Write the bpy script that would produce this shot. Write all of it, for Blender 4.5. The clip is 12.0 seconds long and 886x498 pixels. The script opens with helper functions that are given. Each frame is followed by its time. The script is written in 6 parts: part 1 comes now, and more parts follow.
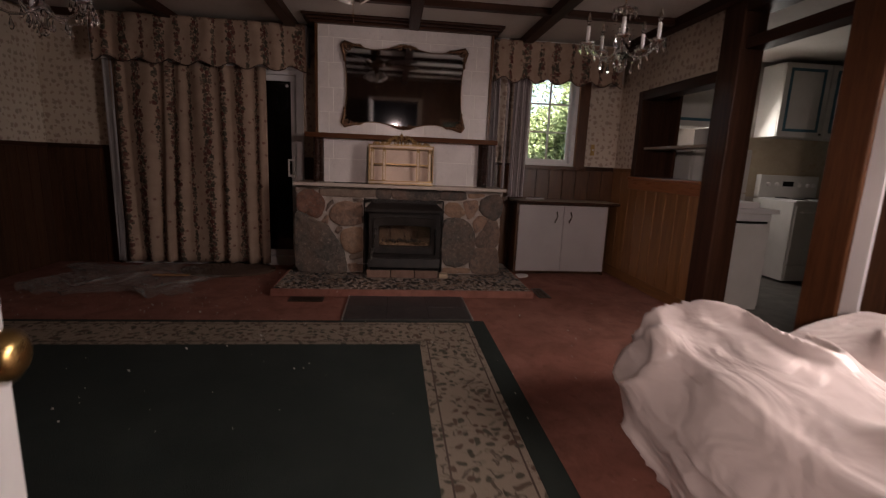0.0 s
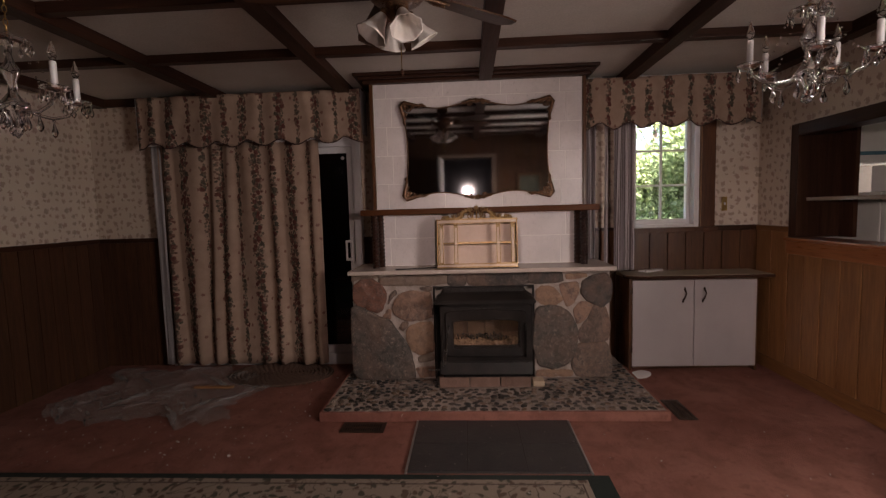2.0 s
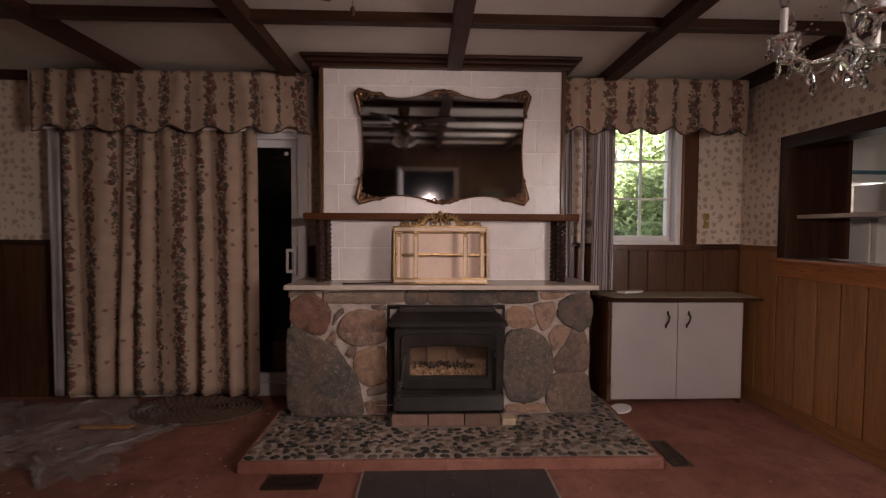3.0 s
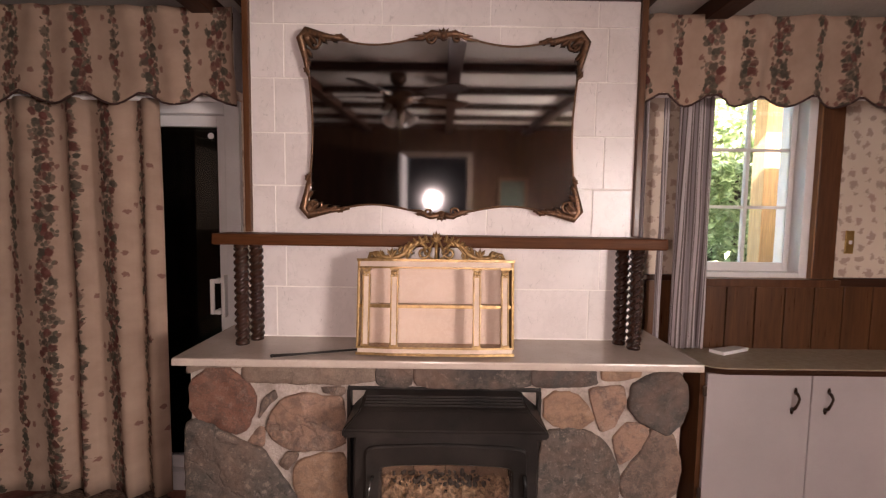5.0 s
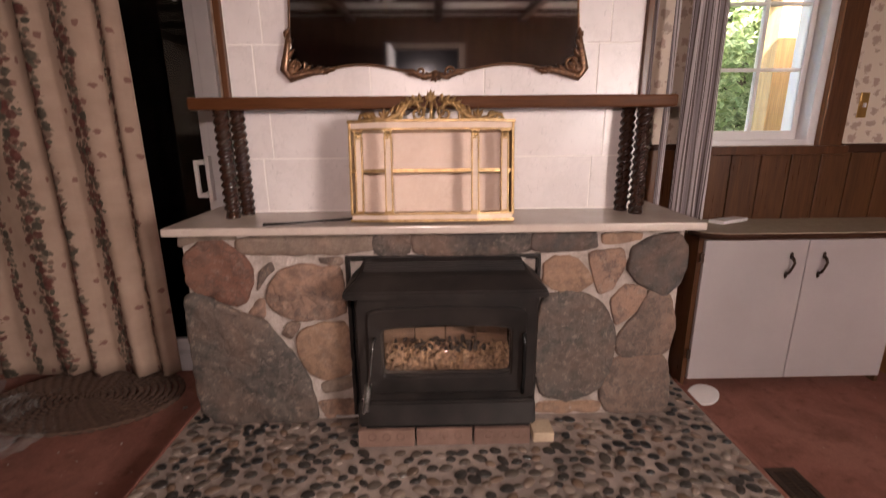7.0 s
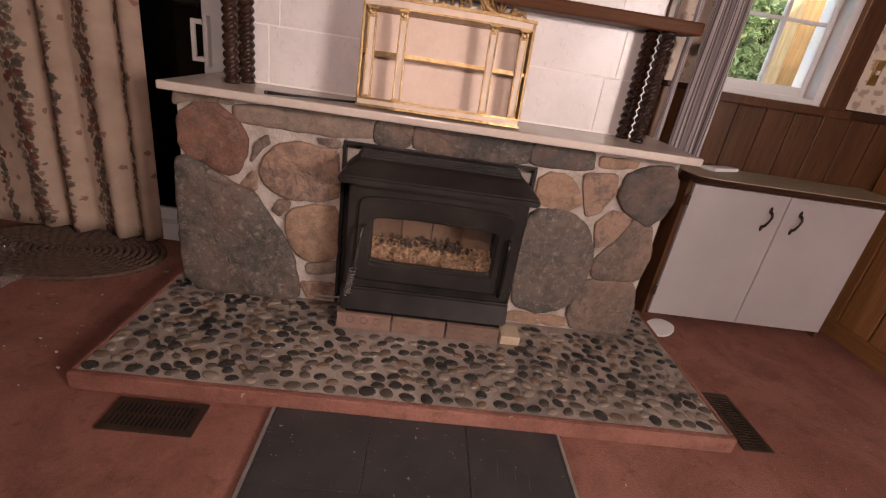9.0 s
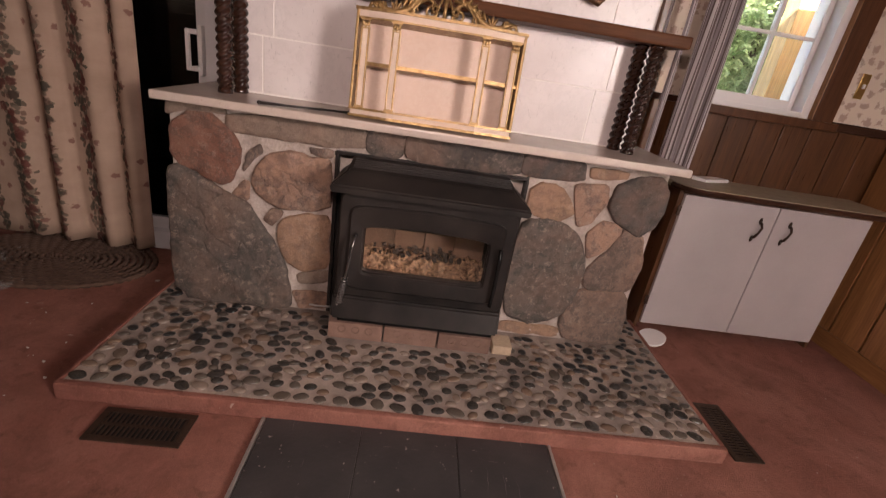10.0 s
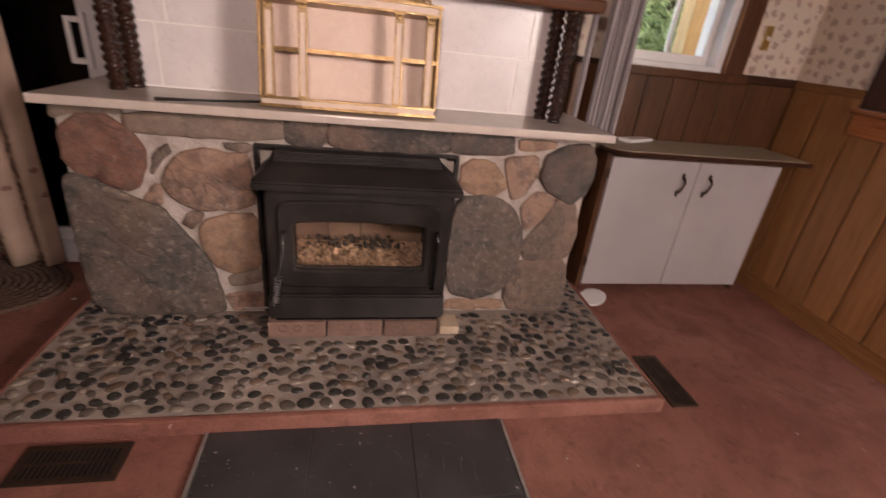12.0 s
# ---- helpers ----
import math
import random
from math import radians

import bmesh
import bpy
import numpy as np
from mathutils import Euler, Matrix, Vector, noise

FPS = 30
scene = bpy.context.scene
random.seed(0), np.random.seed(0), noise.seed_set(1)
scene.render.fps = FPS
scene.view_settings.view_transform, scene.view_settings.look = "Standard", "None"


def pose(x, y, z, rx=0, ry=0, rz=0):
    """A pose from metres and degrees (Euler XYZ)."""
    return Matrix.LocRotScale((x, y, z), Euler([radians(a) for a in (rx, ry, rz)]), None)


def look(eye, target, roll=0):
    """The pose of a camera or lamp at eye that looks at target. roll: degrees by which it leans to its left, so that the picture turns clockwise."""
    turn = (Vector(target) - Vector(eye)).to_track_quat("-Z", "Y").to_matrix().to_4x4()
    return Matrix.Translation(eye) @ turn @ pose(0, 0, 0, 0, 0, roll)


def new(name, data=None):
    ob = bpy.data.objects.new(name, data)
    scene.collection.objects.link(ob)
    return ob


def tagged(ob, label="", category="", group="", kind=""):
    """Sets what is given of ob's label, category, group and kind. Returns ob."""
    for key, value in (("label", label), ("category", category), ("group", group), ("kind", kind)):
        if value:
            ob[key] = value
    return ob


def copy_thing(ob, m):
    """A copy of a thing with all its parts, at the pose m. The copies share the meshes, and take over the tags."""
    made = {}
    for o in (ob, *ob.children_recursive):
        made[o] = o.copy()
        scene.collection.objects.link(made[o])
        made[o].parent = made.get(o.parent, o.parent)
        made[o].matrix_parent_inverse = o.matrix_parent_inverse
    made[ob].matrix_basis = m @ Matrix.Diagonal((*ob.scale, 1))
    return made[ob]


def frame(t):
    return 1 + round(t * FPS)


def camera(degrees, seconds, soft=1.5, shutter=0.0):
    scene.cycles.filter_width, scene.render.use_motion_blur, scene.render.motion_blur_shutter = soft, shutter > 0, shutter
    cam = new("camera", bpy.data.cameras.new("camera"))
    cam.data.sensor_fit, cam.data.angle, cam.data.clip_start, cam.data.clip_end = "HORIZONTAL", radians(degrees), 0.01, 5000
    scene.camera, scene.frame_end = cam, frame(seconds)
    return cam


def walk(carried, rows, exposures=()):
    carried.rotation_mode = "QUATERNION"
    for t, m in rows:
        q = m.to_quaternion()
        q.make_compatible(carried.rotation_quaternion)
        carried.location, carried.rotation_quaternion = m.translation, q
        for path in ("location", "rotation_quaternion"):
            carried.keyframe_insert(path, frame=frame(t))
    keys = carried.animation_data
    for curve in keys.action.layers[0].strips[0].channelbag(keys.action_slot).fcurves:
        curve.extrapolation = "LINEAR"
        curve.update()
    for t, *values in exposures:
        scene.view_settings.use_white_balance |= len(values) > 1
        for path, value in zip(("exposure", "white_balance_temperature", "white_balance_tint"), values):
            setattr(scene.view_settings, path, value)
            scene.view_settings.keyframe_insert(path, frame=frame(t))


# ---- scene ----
cam = camera(87.6, 12.0, soft=1.15, shutter=0.4)
PATH = [
    (0, (0.794, 0.35, 1.175), (1.012, 2.304, 0.807), 2.4),
    (0.5, (0.722, 0.633, 1.297), (0.903, 2.597, 0.967), 2.1),
    (1, (0.736, 0.877, 1.341), (0.893, 2.85, 1.056), -0.4),
    (1.5, (0.808, 1.139, 1.409), (0.796, 3.121, 1.146), 0.3),
    (2, (0.8, 1.322, 1.391), (0.686, 3.312, 1.224), -1.6),
    (2.5, (0.768, 1.524, 1.3), (0.701, 3.522, 1.243), 0.8),
    (2.7, (0.762, 1.644, 1.291), (0.777, 3.643, 1.228), -0.1),
    (4.3, (0.816, 2.672, 1.385), (1.018, 4.657, 1.249), 2.0),
    (4.5, (0.817, 2.805, 1.415), (1.029, 4.79, 1.301), 1.3),
    (5, (0.881, 3.057, 1.501), (0.887, 5.051, 1.347), 0.8),
    (5.5, (0.895, 3.179, 1.537), (0.93, 5.16, 1.269), -0.9),
    (6, (0.882, 3.183, 1.516), (0.925, 5.155, 1.19), -1.6),
    (6.5, (0.883, 3.154, 1.447), (0.901, 5.111, 1.032), -2.3),
    (6.9, (0.895, 3.129, 1.328), (0.919, 5.069, 0.84), -0.4),
    (7, (0.864, 3.1, 1.297), (0.902, 5.032, 0.783), -0.5),
    (7.5, (0.815, 3.063, 1.226), (0.98, 4.942, 0.56), 6.1),
    (9.5, (0.819, 3.033, 1.189), (0.969, 4.862, 0.394), 9.2),
    (10, (0.831, 3.035, 1.197), (0.989, 4.88, 0.44), 9.3),
    (10.5, (0.851, 3.044, 1.245), (1.051, 4.962, 0.714), 6.7),
    (11, (0.853, 3.046, 1.248), (1.038, 4.955, 0.679), 6.5),
    (11.5, (0.852, 3.06, 1.253), (1.039, 4.923, 0.551), 6.7),
    (12, (0.885, 3.082, 1.247), (1.261, 4.852, 0.395), 6.4),
]
walk(cam, [(t, look(eye, target, roll)) for t, eye, target, roll in PATH],
     exposures=[(0.0, 2.22), (1.0, 2.60), (2.7, 3.00), (4.3, 3.88), (5.0, 4.04), (12.0, 3.97)])

# ---- light ----
world = bpy.data.worlds.new("sky")
scene.world = world
world.use_nodes = True
wn = world.node_tree
sky = wn.nodes.new("ShaderNodeTexSky")
sky.sky_type, sky.sun_disc = 'NISHITA', False
sky.dust_density, sky.air_density = 6.0, 1.0
sky.sun_elevation, sky.sun_rotation = radians(38), radians(190)
wn.nodes["Background"].inputs["Strength"].default_value = 0.15
wn.links.new(sky.outputs[0], wn.nodes["Background"].inputs["Color"])


def lamp(name, kind, m, power, colour):
    data = bpy.data.lights.new(name, kind)
    data.energy, data.color = power, colour
    ob = new(name, data)
    ob.matrix_world = m
    return ob


sun = lamp("sun", 'SUN', look((1.4, -3, 9), (3.2, 7.2, 1.0)), 5.0, (1.0, 0.94, 0.86))
sun.data.angle = radians(0.6)
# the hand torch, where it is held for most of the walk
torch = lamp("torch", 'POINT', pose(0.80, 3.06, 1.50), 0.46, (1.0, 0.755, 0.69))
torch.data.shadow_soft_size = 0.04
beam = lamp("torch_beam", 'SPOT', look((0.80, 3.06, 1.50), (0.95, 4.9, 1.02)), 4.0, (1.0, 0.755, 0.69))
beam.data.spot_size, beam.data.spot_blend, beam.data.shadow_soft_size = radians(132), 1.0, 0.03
# added fill lamp at an unseen side window, brightens the floor on the right
side_fill = lamp("side_window_fill", 'AREA', look((3.34, 1.35, 1.5), (2.0, 2.3, 0.2)), 13.0, (1.0, 0.86, 0.81))
side_fill.data.shape, side_fill.data.size, side_fill.data.size_y = 'RECTANGLE', 1.0, 1.0
# added fill spot, hidden behind the entrance jamb, to brighten the room's right side
hall_fill = lamp("hall_fill", 'SPOT', look((0.0, -0.90, 1.60), (2.6, 2.9, 0.3)), 62.0, (1.0, 0.79, 0.73))
hall_fill.data.spot_size, hall_fill.data.spot_blend, hall_fill.data.shadow_soft_size = radians(50), 1.0, 0.08
# daylight through the kitchen window
kitchen_day = lamp("kitchen_daylight", 'AREA', look((4.67, 5.58, 1.8), (4.2, 3.6, 0.8)), 2.2, (1.0, 0.92, 0.86))
kitchen_day.data.shape, kitchen_day.data.size, kitchen_day.data.size_y = 'RECTANGLE', 0.45, 0.5

# ---- materials ----


class Graph:
    """A small wrapper round a material's nodes."""

    def __init__(self, name, rough=0.6, metal=0.0, spec=0.5):
        self.mat = bpy.data.materials.new(name)
        self.mat.use_nodes = True
        self.t = self.mat.node_tree
        self.out = self.t.nodes["Principled BSDF"]
        self.out.inputs["Roughness"].default_value = rough
        self.out.inputs["Metallic"].default_value = metal
        self.out.inputs["Specular IOR Level"].default_value = spec
        self.coord = self.t.nodes.new("ShaderNodeTexCoord").outputs["Object"]

    def put(self, socket, value):
        if isinstance(value, bpy.types.NodeSocket):
            self.t.links.new(value, socket)
        elif isinstance(value, tuple) and len(value) == 3 and socket.type == 'RGBA':
            socket.default_value = (*value, 1)
        else:
            socket.default_value = value

    def math(self, op, a, b=0.0, c=0.0):
        n = self.t.nodes.new("ShaderNodeMath")
        n.operation = op
        for i, v in enumerate((a, b, c)):
            self.put(n.inputs[i], v)
        return n.outputs[0]

    def scaled(self, vec, by):
        n = self.t.nodes.new("ShaderNodeVectorMath")
        n.operation = 'MULTIPLY'
        self.put(n.inputs[0], vec)
        n.inputs[1].default_value = by
        return n.outputs[0]

    def added(self, a, b):
        n = self.t.nodes.new("ShaderNodeVectorMath")
        self.put(n.inputs[0], a)
        self.put(n.inputs[1], b)
        return n.outputs[0]

    def noise(self, vec, scale, detail=4.0, rough=0.55, warp=0.0):
        n = self.t.nodes.new("ShaderNodeTexNoise")
        self.put(n.inputs["Vector"], vec)
        n.inputs["Scale"].default_value = scale
        n.inputs["Detail"].default_value = detail
        n.inputs["Roughness"].default_value = rough
        n.inputs["Distortion"].default_value = warp
        return n.outputs["Fac"], n.outputs["Color"]

    def cells(self, vec, scale, randomness=1.0, feature='F1'):
        n = self.t.nodes.new("ShaderNodeTexVoronoi")
        n.feature, n.voronoi_dimensions = feature, '2D'
        self.put(n.inputs["Vector"], vec)
        n.inputs["Scale"].default_value = scale
        n.inputs["Randomness"].default_value = randomness
        return n.outputs["Distance"], (n.outputs["Color"] if feature == 'F1' else None)

    def ramp(self, fac, lo, hi, a=(0, 0, 0), b=(1, 1, 1)):
        n = self.t.nodes.new("ShaderNodeValToRGB")
        n.color_ramp.elements[0].position, n.color_ramp.elements[1].position = lo, hi
        n.color_ramp.elements[0].color, n.color_ramp.elements[1].color = (*a, 1), (*b, 1)
        self.put(n.inputs[0], fac)
        return n.outputs[0]

    def mix(self, fac, a, b, how='MIX'):
        n = self.t.nodes.new("ShaderNodeMix")
        n.data_type, n.blend_type = 'RGBA', how
        self.put(n.inputs[0], fac)
        self.put(n.inputs[6], a)
        self.put(n.inputs[7], b)
        return n.outputs[2]

    def axis(self, vec):
        n = self.t.nodes.new("ShaderNodeSeparateXYZ")
        self.put(n.inputs[0], vec)
        return n.outputs

    def joined(self, x, y, z):
        n = self.t.nodes.new("ShaderNodeCombineXYZ")
        for i, v in enumerate((x, y, z)):
            self.put(n.inputs[i], v)
        return n.outputs[0]

    def random(self):
        return self.t.nodes.new("ShaderNodeObjectInfo").outputs["Random"]

    def uv(self):
        return self.t.nodes.new("ShaderNodeUVMap").outputs[0]

    def bump(self, height, strength, distance=0.002):
        n = self.t.nodes.new("ShaderNodeBump")
        n.inputs["Strength"].default_value, n.inputs["Distance"].default_value = strength, distance
        self.put(n.inputs["Height"], height)
        self.t.links.new(n.outputs[0], self.out.inputs["Normal"])

    def done(self, colour, rough=None):
        self.put(self.out.inputs["Base Color"], colour)
        if rough is not None:
            self.put(self.out.inputs["Roughness"], rough)
        return self.mat


def plain(name, a, b, scale=6.0, rough=0.6, bump=0.3, metal=0.0, fine=90.0, stretch=(1, 1, 1), own=0.0, depth=0.002, spec=0.5, grit=0.35):
    """Two tones in soft patches, fine grain, uneven gloss and fine relief; own: how far each piece differs."""
    g = Graph(name, rough, metal, spec)
    v = g.scaled(g.coord, stretch)
    if own:
        v = g.added(v, g.scaled(g.joined(g.random(), g.random(), g.random()), (31, 17, 23)))
    patch, _ = g.noise(v, scale, 5)
    grain, _ = g.noise(v, fine, 4)
    c = g.mix(g.ramp(patch, 0.3, 0.7), a, b)
    c = g.mix(grit, c, g.ramp(grain, 0.25, 0.75, (0.45, 0.45, 0.45), (1, 1, 1)), 'MULTIPLY')
    if own:
        k = g.math('MULTIPLY_ADD', g.random(), own, 1 - own / 2)
        c = g.mix(1.0, c, g.joined(k, k, k), 'MULTIPLY')
    g.bump(g.math('ADD', grain, g.math('MULTIPLY', patch, 0.6)), bump, depth)
    return g.done(c, g.math('MULTIPLY_ADD', patch, 0.25, rough - 0.12))


def make_wallpaper():
    """Cream paper with staggered sprigs of brown and rose."""
    g = Graph("wallpaper", 0.75)
    _, warp = g.noise(g.coord, 30, 3)
    p = g.axis(g.coord)
    v = g.added(g.joined(g.math('ADD', p[0], p[1]), p[2], 0.0), g.scaled(warp, (0.022, 0.022, 0.0)))
    d, col = g.cells(v, 15.5, 0.6)
    leaf, _ = g.noise(g.coord, 62, 3)
    hue = g.axis(col)
    reach = g.math('MULTIPLY_ADD', hue[1], 0.22, -0.11)
    sprig = g.ramp(g.math('ADD', g.math('ADD', d, reach), g.math('MULTIPLY', leaf, 0.95)), 0.64, 0.78, (1, 1, 1), (0, 0, 0))
    tone = g.mix(hue[0], (0.25, 0.125, 0.105), (0.21, 0.145, 0.115))
    stain, _ = g.noise(g.coord, 1.3, 5)
    base = g.mix(g.ramp(stain, 0.35, 0.75), (0.60, 0.50, 0.41), (0.50, 0.40, 0.32))
    g.bump(leaf, 0.15, 0.001)
    return g.done(g.mix(g.math('MULTIPLY', sprig, 0.62), base, tone))


def make_drape():
    """Cream cotton with garlands of flowers that hang in stripes; u and v run along the cloth in metres."""
    g = Graph("floral_cotton", 0.85, 0.0, 0.2)
    p = g.axis(g.uv())
    flat = g.joined(p[0], p[1], 0.0)
    big, warp = g.noise(flat, 9, 3)
    sway = g.math('MULTIPLY_ADD', big, 0.04, -0.02)
    leafy, _ = g.noise(flat, 60, 3)
    base = g.mix(g.ramp(big, 0.3, 0.8), (0.345, 0.242, 0.182), (0.265, 0.178, 0.132))
    c = base
    wob = g.added(flat, g.scaled(warp, (0.035, 0.035, 0)))
    # garlands: leaves first, flowers over them; whole blobs stand inside or outside a lane
    for scale, wide, size, green, red, share in ((46, 0.185, 0.56, (0.062, 0.055, 0.040), (0.100, 0.052, 0.038), 0.25), (22, 0.150, 0.50, (0.046, 0.040, 0.029), (0.088, 0.026, 0.021), 0.50)):
        n = g.t.nodes.new("ShaderNodeTexVoronoi")
        n.voronoi_dimensions = '2D'
        g.put(n.inputs["Vector"], wob)
        n.inputs["Scale"].default_value = scale
        at = g.axis(n.outputs["Position"])
        hue = g.axis(n.outputs["Color"])
        run = g.math('DIVIDE', g.math('ADD', at[0], sway), 0.20)
        lane = g.math('ABSOLUTE', g.math('SUBTRACT', g.math('FRACT', run), 0.5))
        heavy = g.ramp(g.math('FRACT', g.math('MULTIPLY', run, 0.5)), 0.49, 0.51, (0.45, 0.45, 0.45), (1, 1, 1))
        keep = g.math('LESS_THAN', lane, g.math('MULTIPLY', heavy, g.math('MULTIPLY_ADD', hue[1], 0.10, wide)))
        blob = g.ramp(g.math('ADD', n.outputs["Distance"], g.math('MULTIPLY_ADD', leafy, 0.60, -0.30)), size - 0.12, size + 0.06, (1, 1, 1), (0, 0, 0))
        here = g.math('MULTIPLY', g.math('MULTIPLY', keep, blob), g.math('MULTIPLY_ADD', hue[2], 0.35, 0.62))
        c = g.mix(here, c, g.mix(g.ramp(hue[0], share, share + 0.1), red, green))
    sprigs, _ = g.cells(flat, 7, 0.9)
    tiny = g.ramp(g.math('ADD', sprigs, g.math('MULTIPLY', leafy, 0.22)), 0.185, 0.215, (1, 1, 1), (0, 0, 0))
    c = g.mix(g.math('MULTIPLY', tiny, 0.75), c, (0.13, 0.05, 0.04))
    weave, _ = g.noise(flat, 500, 2)
    g.bump(weave, 0.2, 0.001)
    return g.done(c)


def make_wood(name, a, b, rough=0.45, along=(1, 1, 0.06), own=0.25, scale=14.0, spec=0.22):
    """Stained boards: grain drawn out along the board, knots and worn gloss."""
    g = Graph(name, rough, 0.0, spec)
    v = g.added(g.coord, g.scaled(g.joined(g.random(), g.random(), g.random()), (5, 9, 7)))
    w = g.scaled(v, along)
    rings, _ = g.noise(w, scale, 6, 0.6, 1.2)
    fine, _ = g.noise(w, scale * 9, 3)
    c = g.mix(g.ramp(rings, 0.3, 0.68), a, b)
    c = g.mix(0.45, c, g.ramp(fine, 0.3, 0.65, (0.35, 0.3, 0.28), (1, 1, 1)), 'MULTIPLY')
    k = g.math('MULTIPLY_ADD', g.random(), own, 1 - own / 2)
    c = g.mix(1.0, c, g.joined(k, k, k), 'MULTIPLY')
    g.bump(fine, 0.25, 0.001)
    return g.done(c, g.math('MULTIPLY_ADD', fine, 0.3, rough - 0.15))


def make_marble(name="marble", a=(0.66, 0.60, 0.585), b=(0.58, 0.52, 0.505), vein=(0.36, 0.315, 0.31), rough=0.32):
    g = Graph(name, rough)
    v = g.added(g.coord, g.scaled(g.joined(g.random(), g.random(), g.random()), (7, 3, 11)))
    cloud, warp = g.noise(v, 5, 6)
    line, _ = g.noise(g.added(v, g.scaled(warp, (0.25, 0.25, 0.25))), 7, 7, 0.65)
    thin = g.ramp(g.math('ABSOLUTE', g.math('SUBTRACT', line, 0.5)), 0.0, 0.035, (1, 1, 1), (0, 0, 0))
    c = g.mix(g.ramp(cloud, 0.35, 0.75), a, b)
    c = g.mix(g.math('MULTIPLY', thin, 0.14), c, vein)
    pits, _ = g.noise(g.scaled(v, (1.6, 1.6, 0.8)), 42, 4, 0.6, 0.8)
    c = g.mix(g.math('MULTIPLY', g.ramp(pits, 0.62, 0.70), 0.5), c, vein)
    g.bump(line, 0.05, 0.001)
    return g.done(c)


def make_stone(name, a, b, c3, rough=0.8, mottle=0.5, speck=0.5):
    """Split field stone: soft drifts of two minerals, specks and pits, hairline cracks, rough skin."""
    g = Graph(name, rough)
    v = g.added(g.coord, g.scaled(g.joined(g.random(), g.random(), g.random()), (13, 5, 19)))
    cloud, warp = g.noise(v, 5, 8, 0.68, 0.4)
    blot, _ = g.noise(v, 21, 7, 0.75, 0.3)
    grit, _ = g.noise(v, 170, 4, 0.75)
    c = g.mix(g.ramp(cloud, 0.36, 0.64), a, b)
    c = g.mix(g.math('MULTIPLY', g.ramp(blot, 0.48, 0.56), mottle), c, c3)
    pale, _ = g.noise(g.added(v, (3.1, 1.7, 5.3)), 30, 7, 0.8, 0.2)
    c = g.mix(g.math('MULTIPLY', g.ramp(pale, 0.54, 0.61), speck), c, (0.36, 0.275, 0.215))
    c = g.mix(0.55, c, g.ramp(grit, 0.30, 0.66, (0.40, 0.40, 0.40), (1, 1, 1)), 'MULTIPLY')
    rust, _ = g.noise(g.added(v, (7.7, 2.3, 1.1)), 3.5, 5, 0.65, 0.4)
    c = g.mix(g.math('MULTIPLY', g.ramp(rust, 0.46, 0.66), 0.35), c, (0.24, 0.135, 0.09))
    seam, _ = g.noise(g.added(v, g.scaled(warp, (0.12, 0.12, 0.12))), 2.6, 3, 0.45, 0.3)
    crack = g.ramp(g.math('ABSOLUTE', g.math('SUBTRACT', seam, 0.5)), 0.0, 0.006, (1, 1, 1), (0, 0, 0))
    c = g.mix(g.math('MULTIPLY', crack, 0.35), c, g.mix(0.6, c3, (0.04, 0.03, 0.026)))
    g.bump(g.math('ADD', g.math('MULTIPLY', cloud, 3.0), g.math('ADD', g.math('MULTIPLY', blot, 1.2), g.math('MULTIPLY', crack, -0.6))), 0.6, 0.008)
    return g.done(c)


def make_carpet():
    """Worn terracotta pile with trodden paths, stains and pale lint."""
    g = Graph("terracotta_carpet", 0.95, 0.0, 0.1)
    worn, warp = g.noise(g.coord, 1.3, 6, 0.6)
    soil, _ = g.noise(g.coord, 4, 7, 0.72, 0.5)
    spots, _ = g.noise(g.added(g.coord, (4.0, 2.0, 0.0)), 13, 6, 0.7, 0.3)
    pile, _ = g.noise(g.coord, 260, 3)
    tuft, _ = g.noise(g.coord, 70, 4, 0.7)
    c = g.mix(g.ramp(worn, 0.35, 0.7), (0.275, 0.110, 0.083), (0.375, 0.172, 0.132))
    c = g.mix(g.math('MULTIPLY', g.ramp(soil, 0.44, 0.66), 0.6), c, (0.165, 0.066, 0.050))
    c = g.mix(g.math('MULTIPLY', g.ramp(spots, 0.56, 0.66), 0.45), c, (0.13, 0.052, 0.040))
    c = g.mix(0.35, c, g.ramp(tuft, 0.3, 0.7, (0.5, 0.5, 0.5), (1, 1, 1)), 'MULTIPLY')
    c = g.mix(0.5, c, g.ramp(pile, 0.3, 0.7, (0.5, 0.5, 0.5), (1, 1, 1)), 'MULTIPLY')
    lint, _ = g.noise(g.added(g.coord, (9.0, 1.0, 0.0)), 38, 2, 0.4, 1.0)
    c = g.mix(g.math('MULTIPLY', g.ramp(lint, 0.755, 0.785), 0.6), c, (0.46, 0.36, 0.31))
    g.bump(g.math('ADD', pile, tuft), 0.8, 0.006)
    return g.done(c)


